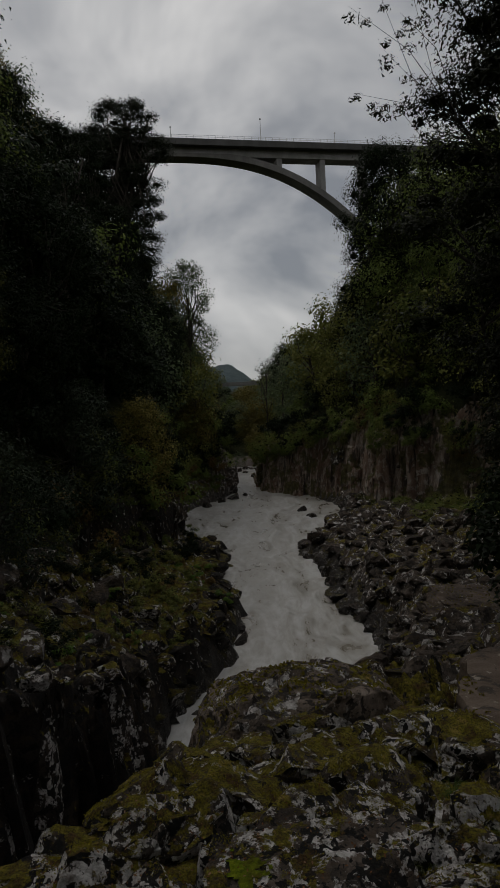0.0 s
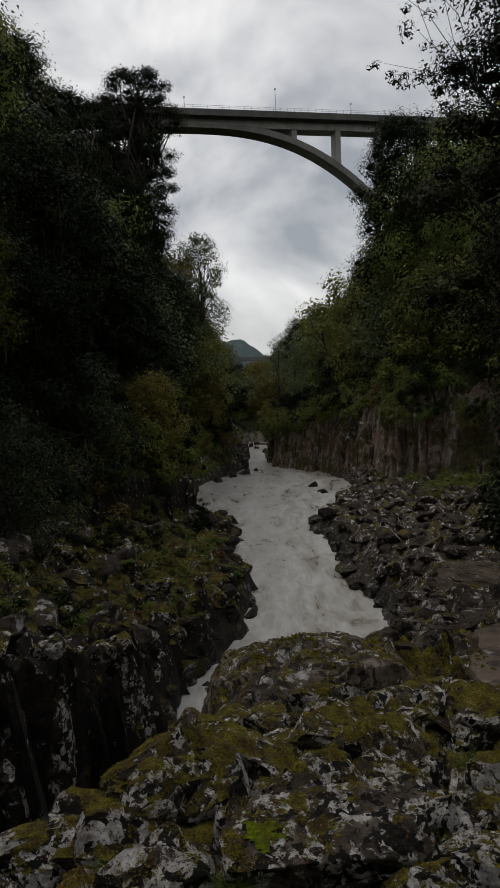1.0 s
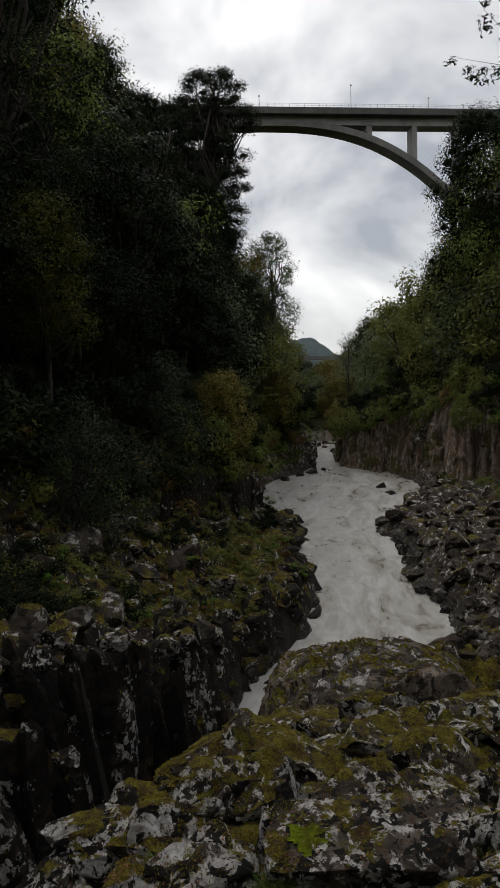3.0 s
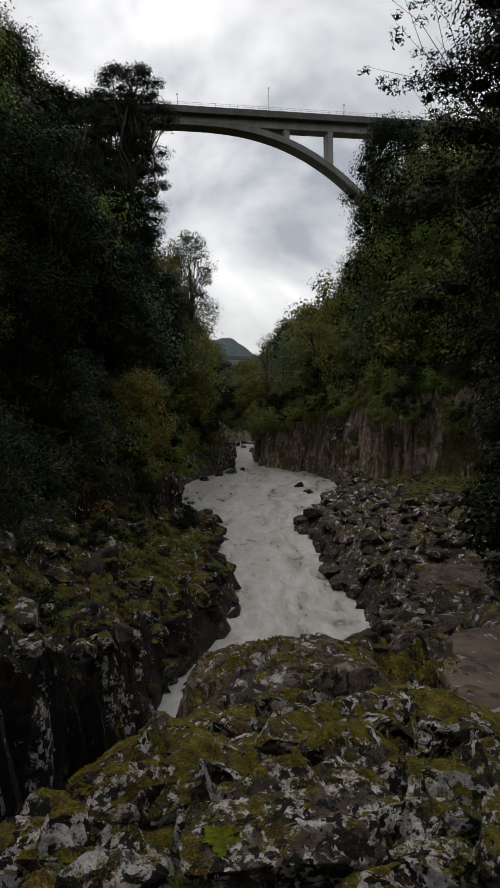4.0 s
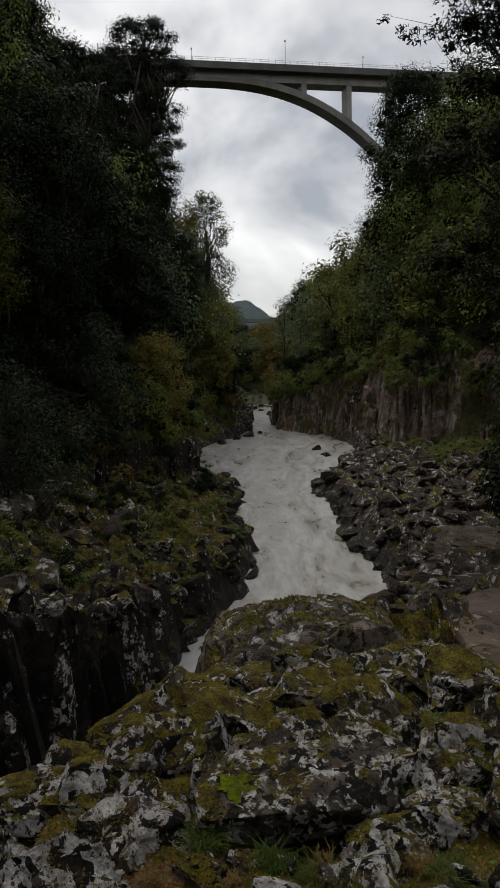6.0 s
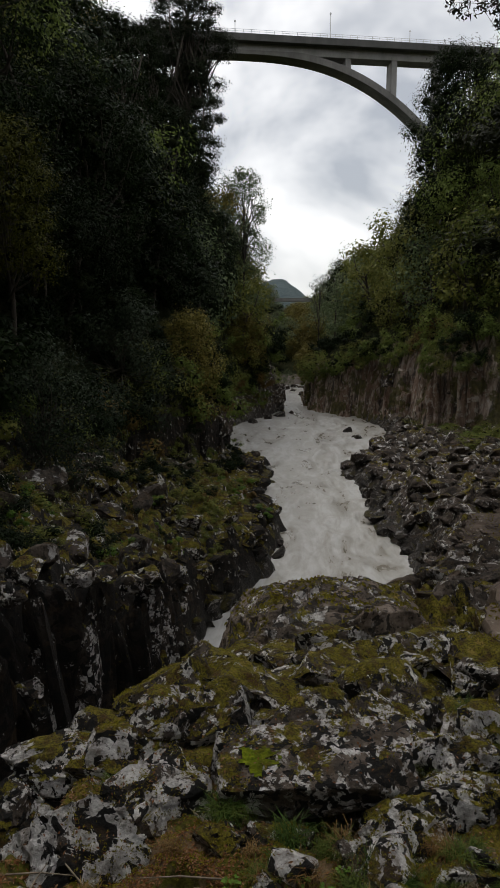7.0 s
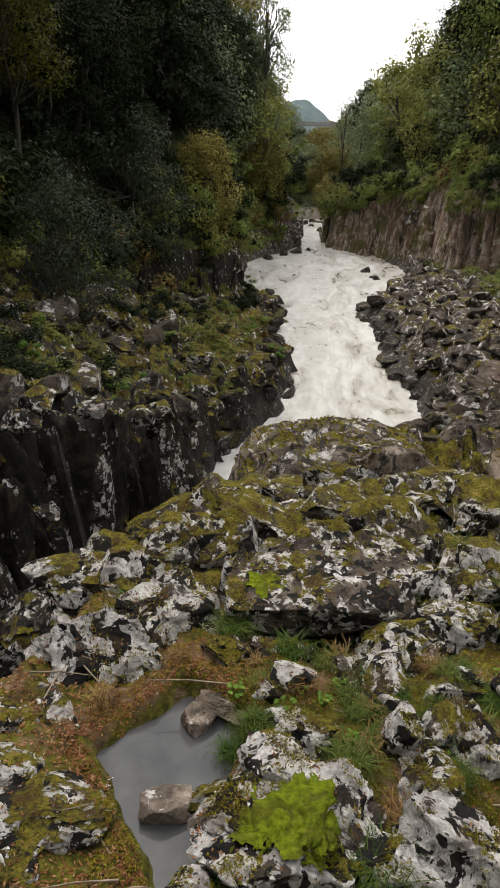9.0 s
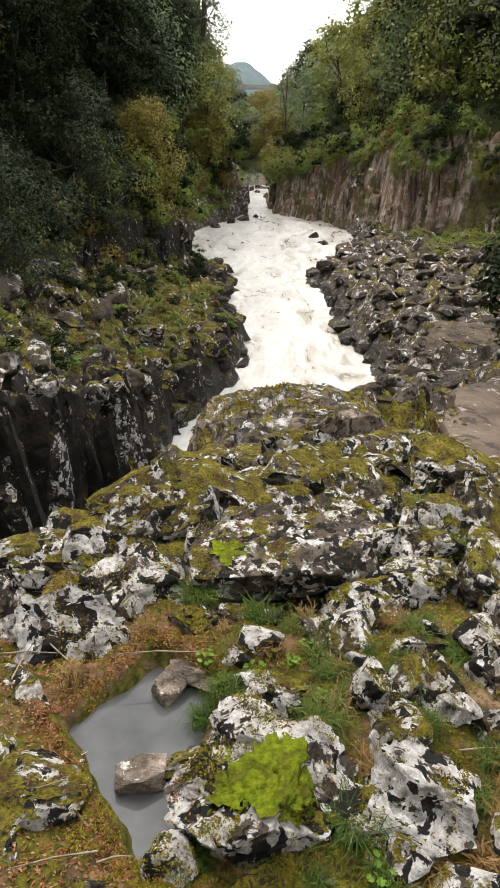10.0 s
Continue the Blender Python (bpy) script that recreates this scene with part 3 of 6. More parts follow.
def build_bridge():
    root = new("arch_bridge")
    root.matrix_world = Matrix.Translation(AXIS0) @ Matrix.Rotation(math.atan2(AXIS.y, AXIS.x), 4, "Z")
    tagged(root, "tall concrete arch bridge spanning high over the gorge", "bridge")
    a, b = -75, 125
    part("deck", mesh_of("deck", *boxes([(a, b, -1.2, 9.2, 82.6, 83.0)]), CONCRETE_SHADOW, False), root)
    part("parapet", mesh_of("parapet", *boxes([(a, b, -1.3, -1.0, 82.35, 84.1)]), CONCRETE_SHADOW, False), root, "weathered concrete parapet with a shadow tone painted in")
    part("parapet", mesh_of("parapet", *boxes([(a, b, 9.0, 9.3, 82.35, 84.1)]), CONCRETE_SHADOW, False), root)
    part("girder", mesh_of("girder", *boxes([(a, b, 1.6, 6.4, 80.3, 82.6)]), CONCRETE, False), root, "pale concrete box girder")
    s = np.linspace(-66, 78, 73)
    low = np.array([arch_soffit(v) for v in s])
    high = low + 1.7 + 0.0002 * (s - 8) ** 2
    high = np.minimum(high, 80.9)
    verts, faces = [], []
    for i in range(len(s)):
        verts += [(s[i], 1.2, low[i]), (s[i], 6.8, low[i]), (s[i], 6.8, high[i]), (s[i], 1.2, high[i])]
        if i:
            o = 4 * (i - 1)
            faces += [(o, o + 4, o + 5, o + 1), (o + 1, o + 5, o + 6, o + 2), (o + 2, o + 6, o + 7, o + 3), (o + 3, o + 7, o + 4, o)]
    part("arch_rib", mesh_of("arch_rib", verts, faces, CONCRETE_RIB, False), root, "curved grey concrete arch rib")
    for c in (36.2, 49.4, 62.6, 75.8, -24.2, -37.4, -50.6):
        z0 = arch_soffit(c) + 1.4
        part("column", mesh_of("column", *boxes([(c - 0.75, c + 0.75, 1.8, 6.2, z0, 80.4)]), CONCRETE, False), root, "pale concrete spandrel column")
    for side, yy in (("near", -1.15), ("far", 9.15)):
        rails = boxes([(a, b, yy - 0.03, yy + 0.03, z, z + 0.07) for z in (84.55, 85.02)])
        part("rail", mesh_of("rail", *rails, STEEL, False), root, "thin steel guard rails")
    post = mesh_of("post", *boxes([(-0.05, 0.05, -0.05, 0.05, 84.1, 85.1)]), STEEL, False)
    for k in range(96):
        part("post", post, root).location = (a + 1 + k * 2.07, -1.15, 0)
    for c in (4.5, 30.3, 52.6, -20.0, 78.0):
        tall = 90.1 if abs(c - 30.3) < 1 else 86.9
        lamp = part("lamp_post", mesh_of("lamp_post", *tube([(c, -0.8, 84), (c, -0.8, tall)], [0.13, 0.09], 6), STEEL), root, "slim steel lamp post")
        part("lamp_head", mesh_of("lamp_head", *boxes([(c - 0.22, c + 0.22, -1.0, -0.6, tall, tall + 0.35)]), STEEL, False), lamp)


build_bridge()


def build_far():
    x = np.linspace(-420, 420, 141)
    base = np.interp(x, [-420, -130, -60, -32, -15, 10, 60, 140, 420], [70, 62, 58, 66, 62, 42, 30, 34, 60]) + 3.0 * fbm(np.stack([x * 0.06, 0 * x, 0 * x], 1), 4)
    rows = [(760, 5), (850, 0.55), (940, 1.0), (1100, 0.8)]
    verts = []
    for i, (y, k) in enumerate(rows):
        z = np.full(x.shape, 2.0) if i == 0 else base * k
        verts.append(np.stack([x * y / 940, np.full(x.shape, y), z], 1))
    verts = np.concatenate(verts)
    k = len(x)
    faces = [(i * k + j, i * k + j + 1, (i + 1) * k + j + 1, (i + 1) * k + j) for i in range(3) for j in range(k - 1)]
    # The blue-green haze of distance is part of this base colour.
    hazy = plain("haze_painted_wooded_mountain", (0.024, 0.044, 0.048), (0.044, 0.068, 0.070), 0.05, 1.0, 0.6, distance=4.0)
    tagged(new("backdrop", mesh_of("backdrop", verts, faces, hazy)), "wooded mountain in the distance, blue-green haze painted in", "mountain", kind="structure")
    road = new("road_viaduct", mesh_of("road_viaduct", *boxes([(-14, 14, 186, 190, 14.2, 15.1), (-9, -8, 187, 189, 8, 14.2), (6, 7, 187, 189, 8, 14.2)]), CONCRETE, False))
    tagged(road, "low pale concrete road viaduct across the valley end", "viaduct")


build_far()


# ---- rocks ----
def land(x, y):
    return float(ground_height(x, y)[0])


STONES = []


def stone(name, seed, place, size, turn, material, label, category="rock", level=4, cuts=9, rough=0.12, group="", tilt=(0, 0), boxy=1.0):
    v, f = rock_shape(seed, size, level, cuts, rough, boxy=boxy) if boxy else block_shape(seed, size, 56 if 0.5 < size[0] < 1 else 30, rough, cuts)
    me = mesh_of(name, v, f, material)
    me.set_sharp_from_angle(angle=radians(34))
    ob = new(name, me)
    ob.matrix_world = pose(*place, *tilt, turn)
    STONES.append(ob)
    return tagged(ob, label, category, group)


LICHEN = "grey lichen-crusted rock on the mossy ledge"
PALE = "pale rock with white and black lichen patches on the ledge"
MOSSY = "rock overgrown with green and brown moss on the ledge"
LEDGE = "rocks of the ledge"


def ledge_rock(seed, x, y, w, d, h, turn=0, material=ROCK_NEAR, label=LICHEN, sink=0.35, level=4, cuts=9, top=None, rough=0.09, tilt=(0, 0)):
    z = (land(x, y) + h * (0.5 - sink)) if top is None else top - h / 2
    level = 5 if level == 4 and y < 2.8 else level
    return stone("rock", seed, (x, y, z), (w, d, h), turn, material, label, "rock", level, cuts, rough, LEDGE, tilt)


ledge_rock(101, -0.86, 3.20, 1.00, 0.46, 0.40, 12, ROCK_PALE, PALE, top=6.50, level=5)
ledge_rock(102, -0.70, 2.30, 0.66, 0.52, 0.48, 10, ROCK_PIED, PALE, top=6.76, level=6)
ledge_rock(103, -1.05, 2.66, 0.46, 0.40, 0.40, 50, ROCK_NEAR, LICHEN, top=6.62)
ledge_rock(104, -0.46, 2.64, 0.50, 0.46, 0.40, 30, ROCK_PIED, PALE, top=6.72)
ledge_rock(139, -0.55, 2.98, 0.85, 0.50, 0.42, 22, ROCK_MOSSY, MOSSY, top=6.62, level=5)
ledge_rock(140, -0.20, 3.35, 0.70, 0.45, 0.40, 5, ROCK_NEAR, LICHEN, top=6.52)
ledge_rock(141, -0.95, 1.98, 0.5, 0.4, 0.26, 60, ROCK_PALE, PALE, top=6.62)
block = stone("rock", 105, (0.20, 2.78, 6.645), (0.80, 0.38, 0.21), 4, ROCK_BLOCK, "large flat-topped rock with moss over a dark hollow", "rock", 5, 9, 0.13, LEDGE, (13, -2), 0)
ledge_rock(106, -0.17, 2.84, 0.22, 0.24, 0.30, 15, ROCK_PALE, PALE, top=6.74)
ledge_rock(107, -0.55, 4.45, 0.86, 0.62, 0.60, 20, ROCK_NEAR, LICHEN, top=6.30)
ledge_rock(108, -0.12, 4.85, 0.80, 0.50, 0.55, -10, ROCK_PALE, PALE, top=6.20)
ledge_rock(109, 0.04, 3.90, 0.62, 0.40, 0.45, 5, ROCK_NEAR, LICHEN, top=6.38)
ledge_rock(110, 0.50, 4.65, 0.80, 0.50, 0.55, 0, ROCK_MOSSY, MOSSY, top=6.22)
ledge_rock(111, 0.54, 3.72, 0.78, 0.44, 0.45, -18, ROCK_PALE, PALE, top=6.45)
ledge_rock(112, 1.08, 4.95, 0.95, 0.70, 0.70, 25, ROCK_MOSSY, MOSSY, top=6.12)
ledge_rock(113, 1.32, 3.95, 1.10, 0.62, 0.62, 8, ROCK_PALE, PALE, top=6.28, level=5)
ledge_rock(114, 0.88, 3.05, 0.62, 0.40, 0.36, -12, ROCK_PALE, PALE, top=6.60)
ledge_rock(115, 0.53, 2.54, 0.46, 0.30, 0.26, 28, ROCK_PALE, PALE, top=6.66)
ledge_rock(116, 1.02, 2.70, 0.24, 0.24, 0.26, 0, ROCK_MOSSY, "rounded brown stone half sunk in moss", top=6.66)
ledge_rock(117, 0.12, 1.96, 0.27, 0.20, 0.18, 5, ROCK_PALE, "round pale grey stone among grass", top=6.67, cuts=5)
ledge_rock(118, -0.17, 2.42, 0.24, 0.26, 0.26, 40, ROCK_NEAR, LICHEN, top=6.68)
ledge_rock(119, -0.26, 2.06, 0.12, 0.12, 0.15, 60, ROCK_BARE, "small brown stone at the edge of the pool", top=6.60)
ledge_rock(120, -0.14, 2.13, 0.26, 0.16, 0.14, -10, ROCK_BARE, LICHEN, top=6.60)
stone("rock", 121, (-0.295, 1.685, 6.535), (0.165, 0.105, 0.10), 8, ROCK_BARE, "angular brown stone standing in the rain pool", "rock", 4, 9, 0.05, LEDGE, (8, 5), 0)
ledge_rock(122, 0.47, 1.97, 0.15, 0.20, 0.24, 5, ROCK_PIED, PALE, top=6.76)
ledge_rock(123, 0.74, 1.96, 0.18, 0.30, 0.26, 20, ROCK_PIED, PALE, top=6.72)
ledge_rock(124, 0.52, 1.80, 0.17, 0.16, 0.17, 0, ROCK_NEAR, LICHEN, top=6.68)
ledge_rock(125, 0.57, 1.53, 0.27, 0.32, 0.34, 25, ROCK_PIED, "large pale rock with black crust patches", top=6.78, level=5)
moss_rock = ledge_rock(127, 0.10, 1.53, 0.60, 0.44, 0.34, 4, ROCK_PIED, "rock capped by a bright green moss cushion", top=6.77, level=6)
ledge_rock(128, -0.07, 1.72, 0.36, 0.20, 0.18, 18, ROCK_PALE, PALE, top=6.66)
ledge_rock(129, -0.15, 1.36, 0.18, 0.16, 0.16, 40, ROCK_PIED, LICHEN, top=6.66)
ledge_rock(130, 0.19, 1.30, 0.50, 0.28, 0.24, 0, ROCK_NEAR, LICHEN, top=6.66)
ledge_rock(131, -0.68, 1.62, 0.50, 0.36, 0.24, 10, ROCK_PALE, "low pale lichened rock among fallen leaves", top=6.64)
ledge_rock(132, -0.84, 1.93, 0.44, 0.36, 0.20, 0, ROCK_PALE, "low pale lichened rock among fallen leaves", top=6.64)
ledge_rock(133, -0.74, 1.36, 0.36, 0.26, 0.18, 30, ROCK_PALE, "low pale lichened rock among fallen leaves", top=6.63)
ledge_rock(144, 0.90, 1.86, 0.20, 0.16, 0.18, 10, ROCK_MOSSY, MOSSY, top=6.68)
ledge_rock(145, 0.98, 2.12, 0.34, 0.28, 0.28, 60, ROCK_PALE, PALE, top=6.72)
ledge_rock(147, 0.36, 2.34, 0.28, 0.22, 0.2, 15, ROCK_PALE, PALE, top=6.64)
ledge_rock(148, 0.78, 2.72, 0.42, 0.30, 0.28, -20, ROCK_PALE, PALE, top=6.68)
ledge_rock(149, 0.02, 2.44, 0.30, 0.22, 0.2, 0, ROCK_NEAR, LICHEN, top=6.64)
ledge_rock(150, 0.04, 1.86, 0.30, 0.20, 0.18, 20, ROCK_PIED, PALE, top=6.69)
ledge_rock(142, -0.46, 1.30, 0.30, 0.22, 0.2, 0, ROCK_MOSSY, "low mossy rock among fallen leaves", top=6.61)
ledge_rock(143, -0.86, 1.70, 0.34, 0.3, 0.2, 70, ROCK_PALE, "low pale lichened rock among fallen leaves", top=6.63)
ledge_rock(134, 0.52, 1.30, 0.30, 0.20, 0.16, 15, ROCK_NEAR, LICHEN, top=6.62)
ledge_rock(135, -1.06, 4.15, 0.66, 0.50, 0.60, 10, ROCK_NEAR, LICHEN, top=6.02)
ledge_rock(136, 0.02, 2.70, 0.26, 0.26, 0.26, 0, ROCK_BARE, "dark brown rock under the flat-topped rock", top=6.58)
ledge_rock(152, 0.50, 2.80, 0.26, 0.26, 0.28, 30, ROCK_BARE, "dark brown rock under the flat-topped rock", top=6.58)
ledge_rock(138, 1.30, 3.15, 0.44, 0.30, 0.30, 30, ROCK_PALE, PALE, top=6.52)


def moss_cap():
    v, f = rock_shape(127, (0.60, 0.44, 0.34), 6, 9, 0.09)
    c = v[f].mean(1)
    rag = 0.045 * fbm(c * 9 + 4, 5, 0.62)
    keep = (c[:, 2] + rag > 0.072) & (np.hypot((c[:, 0] + 0.02) / 1.15, c[:, 1] + 0.02) + 1.6 * rag < 0.135)
    puff = 0.008 + 0.010 * np.clip(fbm(v * 26, 4, 0.55) + 0.4, 0, 1.4)
    v = v * 1.010 + np.stack([0 * puff, 0 * puff, puff], 1)
    part("moss_cushion", mesh_of("moss_cushion", v, f[keep], MOSS), moss_rock, "bright yellow-green moss cushion")


moss_cap()


def moss_patch(ob, at, radius, seed):
    """A thin ragged sheet of moss grown onto a stone around a place on it."""
    me = ob.data
    v = np.empty(len(me.vertices) * 3)
    me.vertices.foreach_get("co", v)
    v = v.reshape(-1, 3)
    n = np.empty(len(me.vertices) * 3)
    me.vertices.foreach_get("normal", n)
    n = n.reshape(-1, 3)
    f = [tuple(p.vertices) for p in me.polygons]
    c = np.array([v[list(q)].mean(0) for q in f])
    up = np.array([n[list(q)].mean(0)[2] for q in f])
    near = np.linalg.norm((c - np.asarray(at)) * (1, 1, 0.8), axis=1) + radius * 0.6 * fbm(c * 1.5 / radius + seed, 3, 0.5)
    keep = [q for q, d, u in zip(f, near, up) if d < radius and u > 0.15]
    v = v + n * (0.005 + 0.006 * fbm(v * 30 + seed, 3, 0.6))[:, None]
    part("moss_patch", mesh_of("moss_patch", v, keep, MOSS), ob, "yellow-green moss patch")


moss_patch(block, (-0.27, -0.03, 0.12), 0.075, 1)
for k, ob in enumerate(STONES):
    if ob.data.materials[0] == ROCK_MOSSY and len(ob.data.vertices) > 2000 and k % 3 == 0:
        w, d, h = ob.dimensions if ob.dimensions.x else (0.5, 0.4, 0.4)
        moss_patch(ob, (0.1 * w, -0.15 * d, 0.42 * h), 0.3 * w, k)

rng = np.random.RandomState(5)
for k in range(95):
    a, r = radians(rng.uniform(-17, 25)), rng.uniform(2.9, 5.9)
    x, y = r * math.sin(a), r * math.cos(a)
    w = rng.uniform(0.24, 0.66) * (0.6 + r * 0.1)
    mossy = rng.rand() < 0.35
    ledge_rock(200 + k, x, y, w, w * rng.uniform(0.6, 0.9), w * rng.uniform(0.5, 0.8), rng.uniform(0, 180), ROCK_MOSSY if mossy else (ROCK_PALE if rng.rand() < 0.24 else ROCK_NEAR), MOSSY if mossy else LICHEN, level=4, sink=rng.uniform(0.12, 0.34))

for k in range(46):
    x, y = rng.uniform(-0.1, 1.25), rng.uniform(1.25, 3.3)
    if in_kite(np.array([x]), np.array([y]))[0] < 0.1 or (abs(x - 0.3) < 0.34 and abs(y - 2.62) < 0.22):
        continue
    w = rng.uniform(0.08, 0.27)
    ledge_rock(320 + k, x, y, w, w * rng.uniform(0.6, 0.9), w * rng.uniform(0.5, 0.8), rng.uniform(0, 180), ROCK_PALE if rng.rand() < 0.6 else ROCK_PIED, "small lichened stone half sunk in moss", level=3, sink=rng.uniform(0.12, 0.32))

stone("dome_rock", 301, (0.52, 8.0, 3.79), (2.85, 2.5, 3.3), 6, ROCK_DOME, "large domed rock with a mossy top above the river", "rock", 6, 1, 0.06, boxy=0.62)
stone("mossy_rock", 302, (2.02, 8.9, 3.85), (1.6, 2.2, 3.0), -15, MOSSY_BOULDER, "mossy boulder beside the domed rock", "rock", 5, 5, 0.12)
stone("mossy_rock", 303, (1.55, 7.2, 4.0), (1.0, 1.2, 1.7), 30, MOSSY_BOULDER, "mossy boulder beside the domed rock", "rock", 5, 6, 0.12)
stone("mossy_rock", 304, (-0.35, 6.0, 4.35), (1.3, 1.2, 1.6), 10, ROCK_NEAR, "lichened boulder below the domed rock", "rock", 5, 9, 0.12)
stone("mossy_rock", 305, (0.75, 5.9, 4.4), (1.5, 1.0, 1.6), -20, MOSSY_BOULDER, "lichened boulder below the domed rock", "rock", 5, 9, 0.12)
stone("rock_slab", 307, (4.05, 8.6, 4.22), (3.2, 4.2, 1.2), -17, SLAB, "smooth brown rock slab, slightly tilted", "rock slab", 5, 7, 0.06, tilt=(-2, 5), boxy=0)
stone("river_rock", 310, (-3.7, 98, -1.7), (3.4, 3.6, 3.9), 20, ROCK_BANK, "slanting rock at the neck of the river", "rock", 4, 8, 0.08)
stone("rock_slab", 308, (9.4, 27.0, 0.1), (5.6, 6.0, 1.5), -20, SLAB, "smooth brown rock slab, slightly tilted", "rock slab", 4, 9, 0.07, tilt=(-6, 4), boxy=0)
stone("rock_slab", 309, (7.6, 18.0, 1.4), (3.6, 4.5, 1.3), 15, SLAB, "smooth brown rock slab, slightly tilted", "rock slab", 4, 9, 0.07, tilt=(-6, 4), boxy=0)


def scattered_boulders():
    """Broken boulders on both banks; alike ones share a mesh."""
    rng = np.random.RandomState(21)
    kinds = []
    for k in range(10):
        v, f = rock_shape(400 + k, (1.0, rng.uniform(0.6, 0.9), rng.uniform(0.45, 0.8)), 3, 17, 0.05)
        kinds.append(mesh_of("boulder", v, f, ROCK_BANK if k % 3 else RUBBLE, False))
    made = 0
    while made < 290:
        a, r = radians(rng.uniform(-24, 27)), math.exp(rng.uniform(math.log(9), math.log(92)))
        x, y = r * math.sin(a), r * math.cos(a)
        dl = float(np.interp(y, LEFT_Y, LEFT_X)) - x
        dr = x - float(np.interp(y, RIGHT_Y, RIGHT_X))
        hl, hr = (float(q[0]) for q in inland(np.array([x]), np.array([y])))
        if max(hl, hr) > 0.3 or max(dl, dr) < -0.5 or (dl > 0 and rng.rand() < 0.55) or (dr > 0 and r < 13):
            continue
        w = min(0.6 + 0.040 * r, 2.8, 0.62 * math.exp(rng.normal(0.35, 0.5)) * (0.75 + r / 80))
        ob = new("boulder", kinds[rng.randint(10)])
        ob.matrix_world = pose(x, y, land(x, y) + w * 0.12, rng.uniform(-25, 25), rng.uniform(-25, 25), rng.uniform(0, 360)) @ Matrix.Scale(w, 4)
        tagged(ob, "dark angular boulder on the rocky river bank", "boulder", "boulders on the banks")
        made += 1
    for k in range(70):
        y = rng.uniform(31, 80)
        w = rng.uniform(0.5, 1.5) * (0.75 + y / 130)
        x = float(np.interp(y, RIGHT_Y, RIGHT_X)) + rng.uniform(-0.2, 1.0)
        ob = new("boulder", kinds[rng.randint(10)])
        ob.matrix_world = pose(x, y, WATER + rng.uniform(0.05, 0.30) * w, rng.uniform(-20, 20), rng.uniform(-20, 20), rng.uniform(0, 360)) @ Matrix.Scale(w, 4)
        tagged(ob, "wet dark boulder at the edge of the river", "boulder", "boulders on the banks")
    for x, y, w in ((5.45, 78.5, 1.3), (6.2, 73.5, 1.5), (5.9, 74.6, 0.8), (-2.4, 92, 1.6), (-4.0, 90, 1.8), (-1.0, 95, 1.1), (-5.6, 86, 1.6), (-0.4, 104, 1.2), (0.3, 112, 1.4), (-1.0, 118, 1.2), (4.4, 56.5, 1.8), (5.2, 55.0, 1.6), (5.0, 42.5, 2.0), (6.2, 41.0, 2.0), (6.4, 37.0, 1.8), (7.0, 35.5, 1.6), (-2.2, 121, 1.8), (0.2, 123, 1.5), (1.5, 120, 2.0), (-3.2, 123, 2.2), (2.0, 115, 1.8), (-2.8, 112, 1.5), (-0.9, 124, 1.6)):
        ob = new("boulder", kinds[rng.randint(10)])
        ob.matrix_world = pose(x, y, WATER + 0.2 * w + (0.8 if y > 108 else 0), 0, rng.uniform(-15, 15), rng.uniform(0, 360)) @ Matrix.Scale(w, 4)
        tagged(ob, "wet dark boulder standing in the river", "boulder", "boulders in the river")


scattered_boulders()


def rubble():
    """Small broken stones between the boulders, one sheet of them."""
    rng = np.random.RandomState(31)
    base = [rock_shape(500 + k, (1, 0.8, 0.55), 1, 5, 0.08) for k in range(6)]
    n = 3200
    a = np.radians(rng.uniform(-8, 27, n))
    r = np.exp(rng.uniform(math.log(14), math.log(85), n))
    x, y = r * np.sin(a), r * np.cos(a)
    dr = x - np.interp(y, RIGHT_Y, RIGHT_X)
    hl, hr = inland(x, y)
    ok = (dr > 0.2) & (hr < 0.2)
    x, y, r = x[ok], y[ok], r[ok]
    z = ground_height(x, y)
    pieces = []
    for i in range(len(x)):
        v, f = base[i % 6]
        w = min(0.22 * math.exp(abs(rng.normal(0, 0.9))) * (0.6 + r[i] / 50), 0.2 + 0.030 * r[i])
        c, s = math.cos(i * 1.7), math.sin(i * 1.7)
        pieces.append((np.stack([v[:, 0] * c - v[:, 1] * s, v[:, 0] * s + v[:, 1] * c, v[:, 2]], 1) * w + (x[i], y[i], z[i] + 0.08 * w), f))
    tagged(new("rubble", mesh_of("rubble", *joined(pieces), RUBBLE, False)), "small broken dark stones covering the river bank", "rubble", kind="stuff")


rubble()


